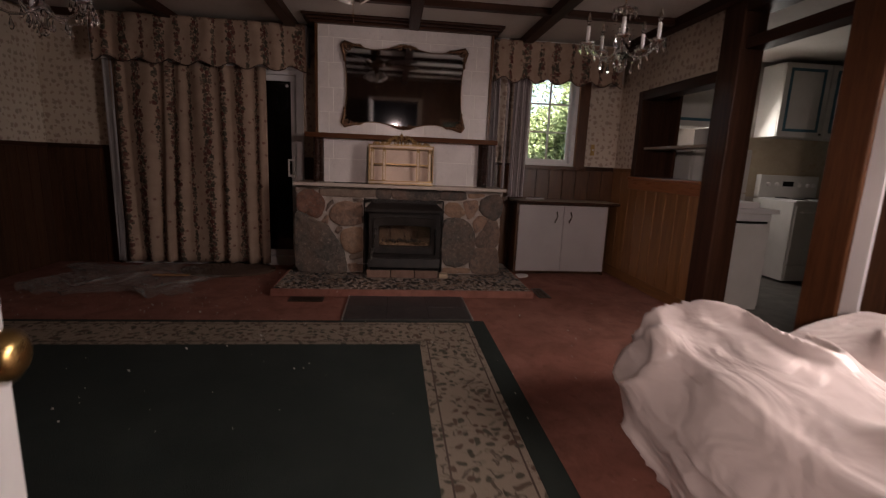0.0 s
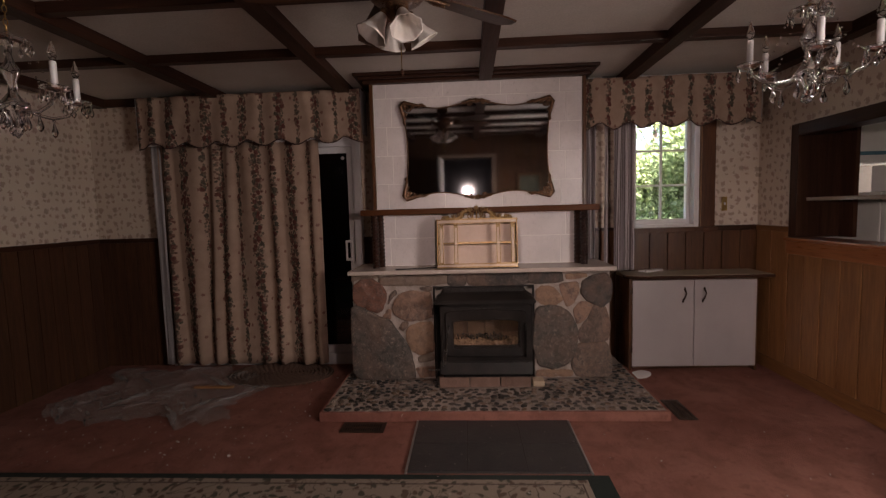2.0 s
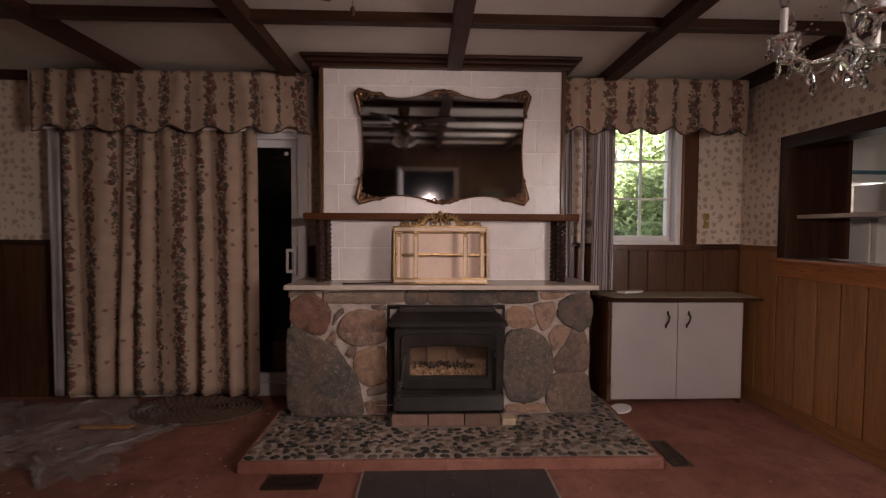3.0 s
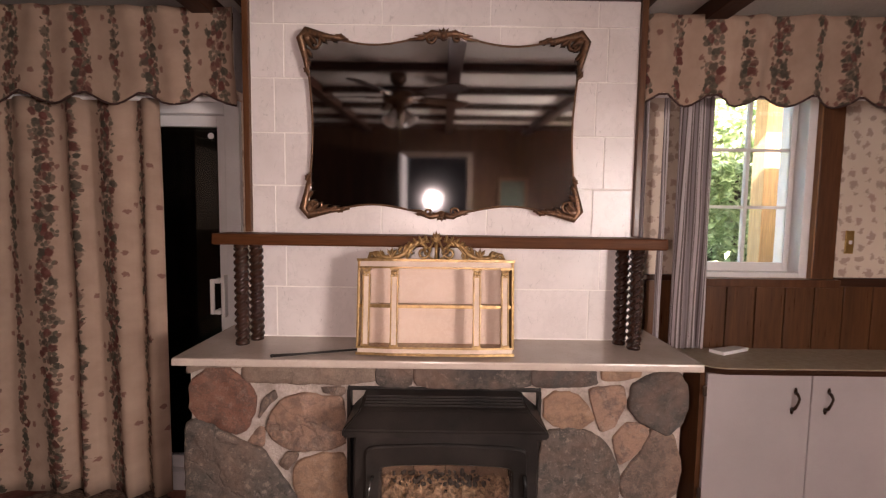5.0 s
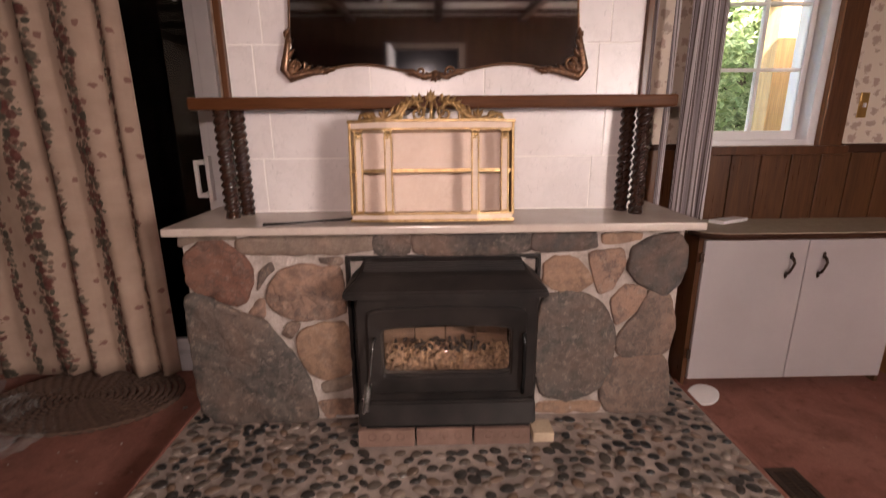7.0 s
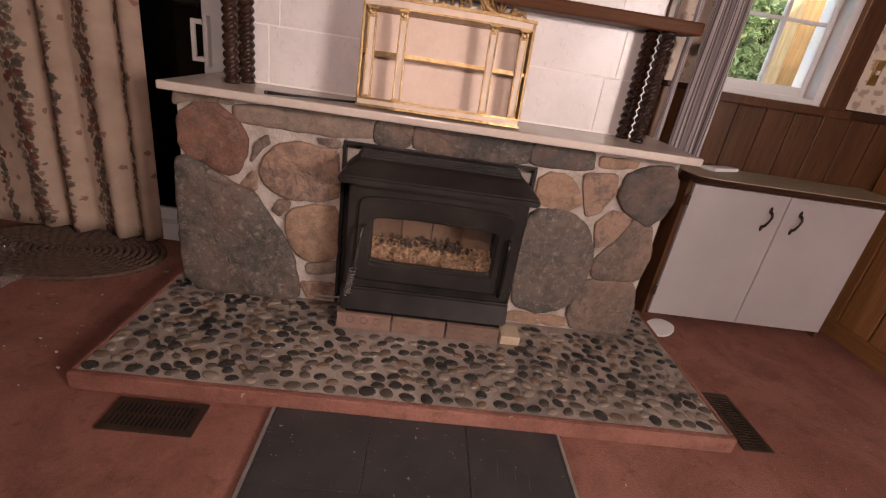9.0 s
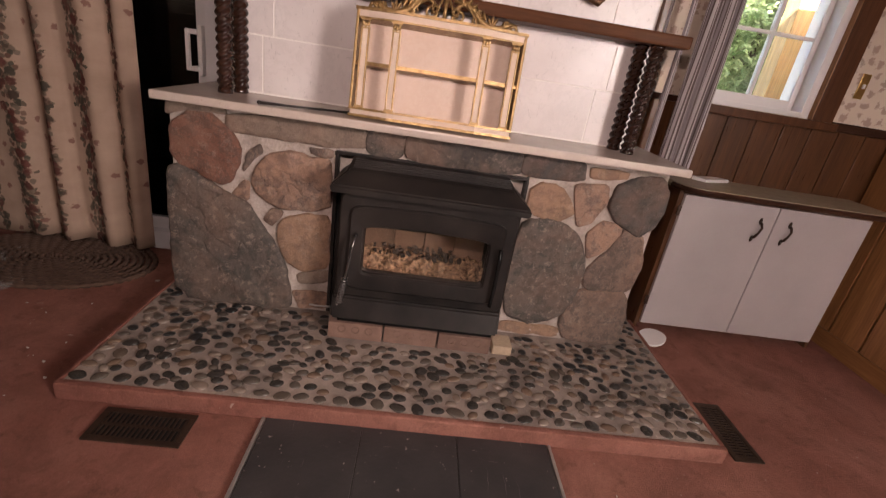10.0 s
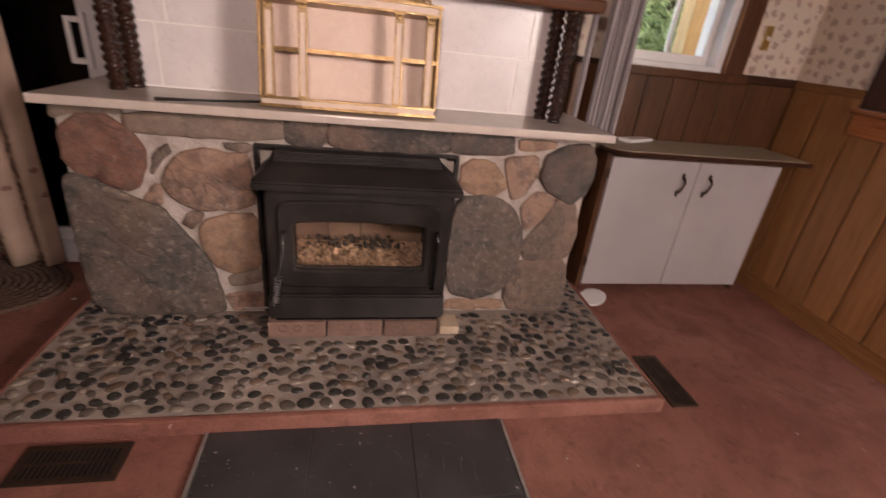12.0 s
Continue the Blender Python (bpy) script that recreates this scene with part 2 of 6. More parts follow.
def make_rug_border():
    """Cream wool with brown and green scrolling vines."""
    g = Graph("rug_vine_border", 0.95, 0.0, 0.1)
    _, warp = g.noise(g.coord, 7, 2)
    v = g.added(g.coord, g.scaled(warp, (0.12, 0.12, 0)))
    vine, _ = g.noise(v, 8, 2, 0.5, 1.0)
    stem = g.ramp(g.math('ABSOLUTE', g.math('SUBTRACT', vine, 0.5)), 0.008, 0.02, (1, 1, 1), (0, 0, 0))
    d, col = g.cells(v, 19, 1.0)
    leaf = g.ramp(d, 0.26, 0.36, (1, 1, 1), (0, 0, 0))
    hue = g.axis(col)[0]
    pile, _ = g.noise(g.coord, 240, 3)
    c = g.mix(g.math('MULTIPLY', stem, 0.8), (0.30, 0.235, 0.185), (0.080, 0.057, 0.043))
    c = g.mix(g.math('MULTIPLY', g.math('MULTIPLY', leaf, g.ramp(hue, 0.35, 0.4)), 0.85), c, g.mix(g.ramp(hue, 0.68, 0.72), (0.062, 0.058, 0.042), (0.11, 0.065, 0.048)))
    c = g.mix(0.5, c, g.ramp(pile, 0.3, 0.7, (0.5, 0.5, 0.5), (1, 1, 1)), 'MULTIPLY')
    g.bump(pile, 0.8, 0.005)
    return g.done(c)


def make_glass(name, tint=(1, 1, 1), rough=0.0):
    g = Graph(name, rough)
    g.out.inputs["Transmission Weight"].default_value = 1.0
    g.out.inputs["IOR"].default_value = 1.45
    return g.done(tint)


WALLPAPER = make_wallpaper()
DRAPE = make_drape()
DARK_WOOD = make_wood("dark_stained_wood", (0.030, 0.013, 0.008), (0.066, 0.028, 0.016), 0.42, spec=0.16)
DARK_ALONG_X = make_wood("dark_stained_wood_lengthwise", (0.028, 0.012, 0.0075), (0.062, 0.026, 0.015), 0.40, (0.06, 1, 1), spec=0.18)
DARK_ALONG_Y = make_wood("dark_stained_wood_across", (0.026, 0.011, 0.007), (0.058, 0.024, 0.014), 0.45, (1, 0.06, 1), spec=0.14)
PANEL_WOOD = make_wood("brown_panelling", (0.064, 0.026, 0.011), (0.118, 0.049, 0.020), 0.33, spec=0.35)
DIM_PANEL = make_wood("dark_panelling", (0.050, 0.022, 0.012), (0.085, 0.038, 0.019), 0.5)
HONEY_WOOD = make_wood("honey_pine", (0.20, 0.090, 0.034), (0.31, 0.147, 0.057), 0.36, spec=0.4)
HONEY_ALONG = make_wood("honey_pine_rail", (0.17, 0.076, 0.030), (0.25, 0.118, 0.046), 0.35, (1, 0.06, 1))
RED_PINE = make_wood("reddish_pine_rail", (0.23, 0.078, 0.026), (0.33, 0.125, 0.043), 0.32, (1, 0.06, 1), spec=0.4)
RED_POST = make_wood("reddish_brown_post", (0.072, 0.027, 0.011), (0.118, 0.046, 0.019), 0.34, spec=0.3)
MARBLE = make_marble()
SLAB = make_marble("cream_marble_slab", (0.47, 0.39, 0.34), (0.38, 0.31, 0.27), (0.30, 0.235, 0.20), 0.26)
GROUT = plain("pale_grout", (0.80, 0.75, 0.71), (0.74, 0.69, 0.65), 12, 0.9, grit=0.1)
MORTAR = plain("mortar", (0.50, 0.42, 0.375), (0.30, 0.245, 0.21), 13, 0.95, 0.9, depth=0.005, grit=0.5)
CARPET = make_carpet()
CEILING = plain("ceiling_board", (0.58, 0.53, 0.48), (0.50, 0.45, 0.40), 2.0, 0.9, 0.4)
WHITE_PAINT = plain("white_paint", (0.74, 0.70, 0.69), (0.69, 0.65, 0.64), 3, 0.42, 0.06, grit=0.05)
WHITE_VINYL = plain("white_vinyl", (0.66, 0.64, 0.64), (0.56, 0.54, 0.54), 5, 0.35, 0.08, grit=0.06)
OFF_WHITE = plain("kitchen_white", (0.62, 0.60, 0.57), (0.52, 0.50, 0.47), 3, 0.4, 0.1, grit=0.06)
TEAL = plain("teal_paint", (0.055, 0.15, 0.20), (0.04, 0.11, 0.15), 5, 0.5, 0.1)
BLACK_IRON = plain("black_cast_iron", (0.008, 0.0072, 0.007), (0.030, 0.024, 0.021), 6, 0.40, 0.4, 0.0, 160, spec=0.26)
BLACK_GLOSS = plain("black_enamel", (0.02, 0.02, 0.02), (0.012, 0.012, 0.012), 9, 0.22, 0.1, 0.5)
STEEL = plain("spring_steel", (0.45, 0.43, 0.41), (0.30, 0.29, 0.28), 20, 0.3, 0.2, 1.0)
BRASS = plain("brass", (0.55, 0.36, 0.14), (0.40, 0.25, 0.09), 20, 0.3, 0.2, 1.0)
GOLD = plain("gilt", (0.44, 0.285, 0.120), (0.19, 0.110, 0.046), 60, 0.38, 0.45, 0.6, 120)
BRONZE = plain("aged_gilt_bronze", (0.22, 0.115, 0.060), (0.055, 0.027, 0.016), 70, 0.30, 0.6, 0.6, 130)
CREAM = plain("cream_paint", (0.60, 0.475, 0.39), (0.52, 0.40, 0.32), 28, 0.55, 0.1, grit=0.15)


def make_damask():
    """Peach silk with a woven leaf figure a shade lighter than its ground, faintly water-stained."""
    g = Graph("peach_damask", 0.5, 0.0, 0.4)
    _, warp = g.noise(g.coord, 16, 2)
    fig, _ = g.noise(g.added(g.coord, g.scaled(warp, (0.08, 0.08, 0.08))), 26, 3, 0.6, 2.0)
    stain, _ = g.noise(g.coord, 7, 4)
    c = g.mix(g.ramp(stain, 0.35, 0.7), (0.62, 0.465, 0.375), (0.53, 0.385, 0.30))
    c = g.mix(g.math('MULTIPLY', g.ramp(fig, 0.44, 0.60), 0.35), c, (0.66, 0.53, 0.45))
    return g.done(c)


DAMASK = make_damask()


def make_slate():
    """Dark slate with cloudy patches, pale scratches and chips."""
    g = Graph("dark_slate", 0.42)
    cloud, warp = g.noise(g.coord, 6, 5)
    grain, _ = g.noise(g.coord, 60, 4)
    c = g.mix(g.ramp(cloud, 0.3, 0.7), (0.026, 0.024, 0.025), (0.048, 0.043, 0.042))
    v = g.added(g.coord, g.scaled(warp, (0.05, 0.05, 0.0)))
    for stretch in ((60, 2.5, 1), (5, 40, 1)):
        mark, _ = g.noise(g.scaled(v, stretch), 1.6, 2)
        c = g.mix(g.math('MULTIPLY', g.ramp(mark, 0.70, 0.78), 0.7), c, (0.26, 0.23, 0.21))
    chip, _ = g.noise(g.coord, 45, 2)
    c = g.mix(g.math('MULTIPLY', g.ramp(chip, 0.70, 0.75), 0.75), c, (0.34, 0.30, 0.27))
    g.bump(g.math('ADD', cloud, grain), 0.6, 0.003)
    return g.done(c)


SLATE = make_slate()
VENT_METAL = plain("brown_register_metal", (0.075, 0.045, 0.030), (0.045, 0.028, 0.02), 15, 0.5, 0.2, 0.6)
# near black that stands in for darkness behind the door and in the registers
DARK_VOID = plain("void_black", (0.010, 0.009, 0.008), (0.006, 0.006, 0.006), 8, 0.9)
RUG_GREEN = plain("rug_green_wool", (0.027, 0.032, 0.029), (0.038, 0.044, 0.040), 3, 0.95, 0.8, fine=240, depth=0.005, spec=0.1)
RUG_BORDER = make_rug_border()
RUG_LINE = plain("rug_brown_line", (0.10, 0.06, 0.045), (0.08, 0.05, 0.04), 9, 0.95, 0.8, fine=240)
BRICK = plain("fire_brick", (0.215, 0.128, 0.096), (0.15, 0.088, 0.066), 14, 0.9, 0.6, own=0.3)
PANE = make_glass("window_glass")
SOOTY = make_glass("sooty_glass", (0.80, 0.70, 0.62), 0.02)
CABINET_PAINT = plain("cabinet_paint", (0.39, 0.34, 0.335), (0.345, 0.30, 0.295), 3, 0.45, 0.06, grit=0.05)
CRYSTAL = make_glass("crystal", (0.97, 0.98, 1.0))
MIRROR = Graph("mirror_silver", 0.045, 1.0).done((0.56, 0.57, 0.60))
LINING = plain("grey_lining", (0.38, 0.35, 0.35), (0.30, 0.27, 0.27), 5, 0.85, 0.2)


def make_stripes():
    """Lining cloth with narrow grey, white and brown stripes that run down it."""
    g = Graph("striped_lining", 0.8, 0.0, 0.2)
    u = g.axis(g.uv())[0]
    wide = g.math('FRACT', g.math('DIVIDE', u, 0.031))
    narrow = g.math('FRACT', g.math('DIVIDE', u, 0.0113))
    c = g.mix(g.ramp(wide, 0.42, 0.52), (0.42, 0.37, 0.37), (0.20, 0.17, 0.175))
    c = g.mix(g.math('MULTIPLY', g.ramp(narrow, 0.64, 0.74), 0.85), c, (0.07, 0.047, 0.040))
    return g.done(c)


STRIPES = make_stripes()
VINYL_FLOOR = plain("grey_vinyl_floor", (0.16, 0.14, 0.125), (0.11, 0.10, 0.09), 7, 0.5, 0.2)
DULL_WALL = plain("dull_plaster", (0.42, 0.38, 0.34), (0.36, 0.32, 0.29), 2, 0.85)

# ---- building helpers ----
ROOT = {}


def thing(name, at, label, category="", group="", kind="", turn=0.0):
    ob = new(name)
    ob.empty_display_size = 0.1
    ob.matrix_world = pose(*at, 0, 0, turn)
    ROOT[ob] = Vector(at)
    return tagged(ob, label, category, group, kind)


def part(name, bm, material, parent=None, label="", smooth=False, local=False):
    """Links a bmesh as one mesh object; its places are in the world's metres unless local."""
    mesh = bpy.data.meshes.new(name)
    if parent is not None and not local:
        bmesh.ops.translate(bm, vec=-ROOT[parent], verts=bm.verts)
    bm.to_mesh(mesh)
    bm.free()
    mesh.materials.append(material)
    if smooth:
        mesh.shade_smooth()
    ob = new(name, mesh)
    if parent is not None:
        ob.parent = parent
        ROOT[ob] = ROOT[parent]
    return tagged(ob, label)


def structure(name, bm, material, label="", smooth=False):
    return tagged(part(name, bm, material, None, label, smooth), kind="structure")


def box(bm, x0, x1, y0, y1, z0, z1, bevel=0.0):
    r = bmesh.ops.create_cube(bm, size=1.0, matrix=Matrix.LocRotScale(((x0 + x1) / 2, (y0 + y1) / 2, (z0 + z1) / 2), None, (x1 - x0, y1 - y0, z1 - z0)))
    if bevel:
        es = {e for v in r["verts"] for e in v.link_edges}
        bmesh.ops.bevel(bm, geom=list(es), offset=bevel, segments=2, affect='EDGES', profile=0.6)
    return bm


def boxes(*rows, bevel=0.0):
    bm = bmesh.new()
    for r in rows:
        box(bm, *r, bevel=bevel)
    return bm


def lathe(profile, centre=(0, 0, 0), seg=16, bm=None, arc=None):
    """Turns (radius, height) pairs about the z axis."""
    bm = bm or bmesh.new()
    rings = []
    for r, z in profile:
        rings.append([bm.verts.new((centre[0] + r * math.cos(2 * math.pi * i / seg), centre[1] + r * math.sin(2 * math.pi * i / seg), centre[2] + z)) for i in range(seg)])
    for a, b in zip(rings, rings[1:]):
        for i in range(seg):
            bm.faces.new((a[i], a[(i + 1) % seg], b[(i + 1) % seg], b[i]))
    bm.faces.new(rings[0][::-1])
    bm.faces.new(rings[-1])
    return bm


def tube(points, radius, seg=8, bm=None):
    """A round bar along points; radius a number or a function of 0..1."""
    bm = bm or bmesh.new()
    ps = [Vector(p) for p in points]
    side, rings = None, []
    for i, p in enumerate(ps):
        d = (ps[min(i + 1, len(ps) - 1)] - ps[max(i - 1, 0)]).normalized()
        if side is None:
            side = d.orthogonal().normalized()
        side = (side - d * side.dot(d)).normalized()
        up = d.cross(side)
        r = radius(i / (len(ps) - 1)) if callable(radius) else radius
        rings.append([bm.verts.new(p + r * (math.cos(2 * math.pi * k / seg) * side + math.sin(2 * math.pi * k / seg) * up)) for k in range(seg)])
    for a, b in zip(rings, rings[1:]):
        for k in range(seg):
            bm.faces.new((a[k], a[(k + 1) % seg], b[(k + 1) % seg], b[k]))
    bm.faces.new(rings[0][::-1])
    bm.faces.new(rings[-1])
    return bm


def plate(outline, y0, y1, bevel=0.0, bm=None):
    """A flat piece: outline in x and z, between two depths."""
    bm = bm or bmesh.new()
    front = [bm.verts.new((x, y0, z)) for x, z in outline]
    back = [bm.verts.new((x, y1, z)) for x, z in outline]
    n = len(outline)
    bm.faces.new(front)
    bm.faces.new(back[::-1])
    for i in range(n):
        bm.faces.new((front[i], back[i], back[(i + 1) % n], front[(i + 1) % n]))
    bmesh.ops.recalc_face_normals(bm, faces=bm.faces)
    return bm


def slab_xy(outline, z0, z1, bm=None):
    """A flat piece: outline in x and y, between two heights."""
    bm = bm or bmesh.new()
    low = [bm.verts.new((x, y, z0)) for x, y in outline]
    top = [bm.verts.new((x, y, z1)) for x, y in outline]
    n = len(outline)
    bm.faces.new(low[::-1])
    bm.faces.new(top)
    for i in range(n):
        bm.faces.new((low[i], low[(i + 1) % n], top[(i + 1) % n], top[i]))
    bmesh.ops.recalc_face_normals(bm, faces=bm.faces)
    return bm


# ---- the room's plan ----
WEST, EAST, NORTH, SOUTH, TOP = -2.66, 3.29, 5.46, -0.05, 2.475
structure("floor", boxes((WEST - 0.2, EAST + 0.03, SOUTH - 0.2, NORTH + 0.2, -0.1, 0.0)), CARPET, "worn terracotta red carpet floor")
structure("ceiling", boxes((WEST - 0.2, EAST + 0.12, SOUTH - 0.2, NORTH + 0.2, TOP, TOP + 0.1)), CEILING, "off-white boarded ceiling between dark beams")
# north wall, with the sliding door and the window
structure("wall_north", boxes(
    (WEST - 0.2, -2.0, NORTH, NORTH + 0.2, 0, TOP), (-2.0, -0.15, NORTH, NORTH + 0.2, 2.05, TOP),
    (-0.15, 2.22, NORTH, NORTH + 0.2, 0, TOP), (2.22, 2.80, NORTH, NORTH + 0.2, 0, 1.19),
    (2.22, 2.80, NORTH, NORTH + 0.2, 2.22, TOP), (2.80, EAST + 0.12, NORTH, NORTH + 0.2, 0, TOP)), WALLPAPER, "cream wallpaper with small rose and brown sprigs")
structure("wall_east", boxes(
    (EAST, EAST + 0.12, 5.00, NORTH, 0, TOP), (EAST, EAST + 0.12, 3.84, 5.00, 0, 1.06), (EAST, EAST + 0.12, 3.84, 5.00, 1.95, TOP),
    (EAST, EAST + 0.12, 3.63, 3.84, 0, TOP), (EAST, EAST + 0.12, 2.78, 3.63, 2.34, TOP), (EAST, EAST + 0.12, 1.85, 2.78, 0, TOP),
    (EAST, EAST + 0.12, SOUTH, 0.85, 0, TOP), (EAST, EAST + 0.12, 0.85, 1.85, 0, 1.0), (EAST, EAST + 0.12, 0.85, 1.85, 2.0, TOP)), WALLPAPER, "cream sprigged wallpaper over pine half wall")
structure("wall_west", boxes((WEST - 0.2, WEST, SOUTH, NORTH, 0, TOP)), WALLPAPER, "cream sprigged wallpaper above dark panelling")
# dark panelling all the way up, its colour also carries the unlit look in the mirror
structure("wall_south", boxes((WEST - 0.2, 0.33, SOUTH - 0.2, SOUTH, 0, TOP), (1.25, EAST + 0.12, SOUTH - 0.2, SOUTH, 0, TOP), (0.33, 1.25, SOUTH - 0.2, SOUTH, 2.05, TOP)), DIM_PANEL, "panelled wall round the entrance, darkened for its unlit look")

# ceiling beams
for x in (-2.52, -1.37, -0.23, 0.955, 2.12, 3.22):
    structure("ceiling_beam", boxes((x - 0.05, x + 0.05, SOUTH, NORTH, TOP - 0.075, TOP + 0.005), bevel=0.004), DARK_ALONG_Y, "dark-stained wooden ceiling beam")
for y in (0.42, 1.22, 2.02, 2.82, 3.62, 4.42):
    structure("ceiling_beam", boxes((WEST, EAST, y - 0.032, y + 0.032, TOP - 0.055, TOP + 0.005), bevel=0.004), DARK_ALONG_X, "dark-stained wooden cross beam")
structure("trim", boxes((WEST, -0.1, NORTH - 0.03, NORTH, TOP - 0.07, TOP)), DARK_ALONG_X, "dark wooden cornice")
structure("trim", boxes((1.80, EAST, NORTH - 0.05, NORTH, TOP - 0.05, TOP)), WHITE_PAINT, "white cornice above the valance")


def boards(owner, across, along, z0, z1, face, step, material, gap=0.006, axis="x", depth=0.014):
    """Upright boards with open grooves, each an object of its own, on one shared mesh."""
    n = max(1, round((along - across) / step))
    w = (along - across) / n
    bm = bmesh.new()
    if axis == "x":
        box(bm, gap / 2, w - gap / 2, -depth, 0, 0, z1 - z0, bevel=0.003)
    else:
        box(bm, -depth, 0, gap / 2, w - gap / 2, 0, z1 - z0, bevel=0.003)
    mesh = bpy.data.meshes.new("board")
    bm.to_mesh(mesh)
    bm.free()
    mesh.materials.append(material)
    for i in range(n):
        ob = new("board", mesh)
        ob.parent = owner
        ob.location = ((across + i * w, face, z0) if axis == "x" else (face, across + i * w, z0))


def panelling(name, rows, material, label):
    return structure(name, boxes(*rows), material, label)


# panelling on the north wall
pn = panelling("wainscot_north", [(-2.66, -2.05, NORTH - 0.006, NORTH, 0, 1.17), (-0.15, 2.2, NORTH - 0.006, NORTH, 0, 1.17), (2.2, EAST, NORTH - 0.006, NORTH, 0, 1.15)], DIM_PANEL, "brown wooden board panelling")
boards(pn, -2.66, -2.05, 0.0, 1.17, NORTH - 0.006, 0.12, DIM_PANEL)
boards(pn, 1.80, 2.22, 0.0, 1.17, NORTH - 0.006, 0.14, PANEL_WOOD)
boards(pn, 2.22, EAST, 0.0, 1.15, NORTH - 0.006, 0.15, PANEL_WOOD)
boards(pn, -0.10, 0.03, 0.0, 1.17, NORTH - 0.006, 0.13, PANEL_WOOD)
structure("trim", boxes((2.92, EAST, NORTH - 0.035, NORTH, 1.15, 1.195), (1.80, 2.16, NORTH - 0.035, NORTH, 1.17, 1.20), bevel=0.006), DARK_ALONG_X, "brown chair rail")
structure("trim", boxes((-2.66, -2.05, NORTH - 0.035, NORTH, 1.17, 1.21), bevel=0.006), DARK_ALONG_X, "dark chair rail")
# west wall
pw = panelling("wainscot_west", [(WEST, WEST + 0.006, SOUTH, NORTH - 0.03, 0, 1.17)], DIM_PANEL, "dark brown wooden board panelling")
boards(pw, SOUTH, NORTH - 0.03, 0.0, 1.17, WEST + 0.02, 0.13, DIM_PANEL, axis="y")
structure("trim", boxes((WEST, WEST + 0.04, SOUTH, NORTH - 0.04, 1.17, 1.21), bevel=0.006), DARK_ALONG_Y, "dark chair rail")
# east half wall of pine boards, its ledge and skirting
pe = panelling("wainscot_east", [(EAST - 0.006, EAST, 3.84, NORTH - 0.03, 0, 1.0)], DIM_PANEL, "honey-coloured pine board half wall")
boards(pe, 3.84, 5.03, 0.10, 1.0, EAST - 0.006, 0.17, HONEY_WOOD, gap=0.013, axis="y", depth=0.018)
boards(pe, 5.03, NORTH - 0.03, 0.10, 1.15, EAST - 0.006, 0.17, HONEY_WOOD, gap=0.013, axis="y", depth=0.018)
structure("baseboard", boxes((EAST - 0.030, EAST, 3.84, NORTH - 0.03, 0, 0.10), bevel=0.004), HONEY_ALONG, "pine skirting board")
structure("trim", boxes((EAST - 0.045, EAST, 3.84, 5.03, 0.985, 1.085), bevel=0.006), RED_PINE, "reddish pine apron board under the serving ledge")
structure("trim", boxes((EAST - 0.065, EAST + 0.16, 3.84, 5.04, 1.085, 1.112), bevel=0.008), RED_PINE, "reddish pine serving ledge")
structure("trim", boxes((EAST - 0.03, EAST, 5.032, NORTH - 0.03, 1.15, 1.192), (EAST - 0.018, EAST, 5.032, NORTH - 0.03, 1.10, 1.15), bevel=0.005), HONEY_ALONG, "brown moulded chair rail")
# frame of the serving opening
structure("trim", boxes((EAST - 0.03, EAST + 0.14, 4.95, 5.03, 1.114, 1.96), bevel=0.004), DARK_WOOD, "dark wooden jamb of the serving hatch")
structure("trim", boxes((EAST - 0.03, EAST + 0.14, 3.84, 4.95, 1.87, 1.96), bevel=0.004), DARK_ALONG_Y, "dark wooden head of the serving hatch")
structure("post", boxes((EAST - 0.06, EAST + 0.13, 3.62, 3.84, 0, TOP - 0.08), bevel=0.012), DARK_WOOD, "thick dark-stained wooden post")
structure("post", boxes((EAST - 0.05, EAST + 0.15, 2.565, 2.80, 0, TOP - 0.08), bevel=0.012), RED_POST, "thick reddish brown wooden post")
structure("beam", boxes((EAST - 0.06, EAST + 0.15, 2.80, 3.62, 2.31, TOP - 0.08), bevel=0.012), DARK_ALONG_Y, "dark wooden beam over the kitchen doorway")
structure("beam", boxes((EAST - 0.02, EAST + 0.13, 2.80, 3.62, 2.06, 2.14), bevel=0.006), DARK_ALONG_Y, "dark wooden transom bar")
ps = panelling("wainscot_side", [(EAST - 0.006, EAST, 1.90, 2.465, 0, 2.36)], DIM_PANEL, "dark brown board panelling")
boards(ps, 1.90, 2.465, 0.0, 2.36, EAST - 0.006, 0.124, DIM_PANEL, axis="y")
structure("trim", boxes((EAST - 0.03, EAST, 2.465, 2.565, 0, 2.2), bevel=0.004), WHITE_PAINT, "white painted door trim")

# window in the north wall
win = thing("window_1", (2.5, NORTH, 1.19), "white small-paned window in a dark wooden surround", "window", kind="structure")
part("window_frame", boxes((2.22, 2.25, NORTH - 0.005, NORTH + 0.19, 1.19, 2.22), (2.75, 2.80, NORTH - 0.005, NORTH + 0.19, 1.19, 2.22), (2.25, 2.75, NORTH + 0.02, NORTH + 0.19, 2.17, 2.22), (2.25, 2.75, NORTH - 0.005, NORTH + 0.19, 1.19, 1.215), bevel=0.003), WHITE_PAINT, win)
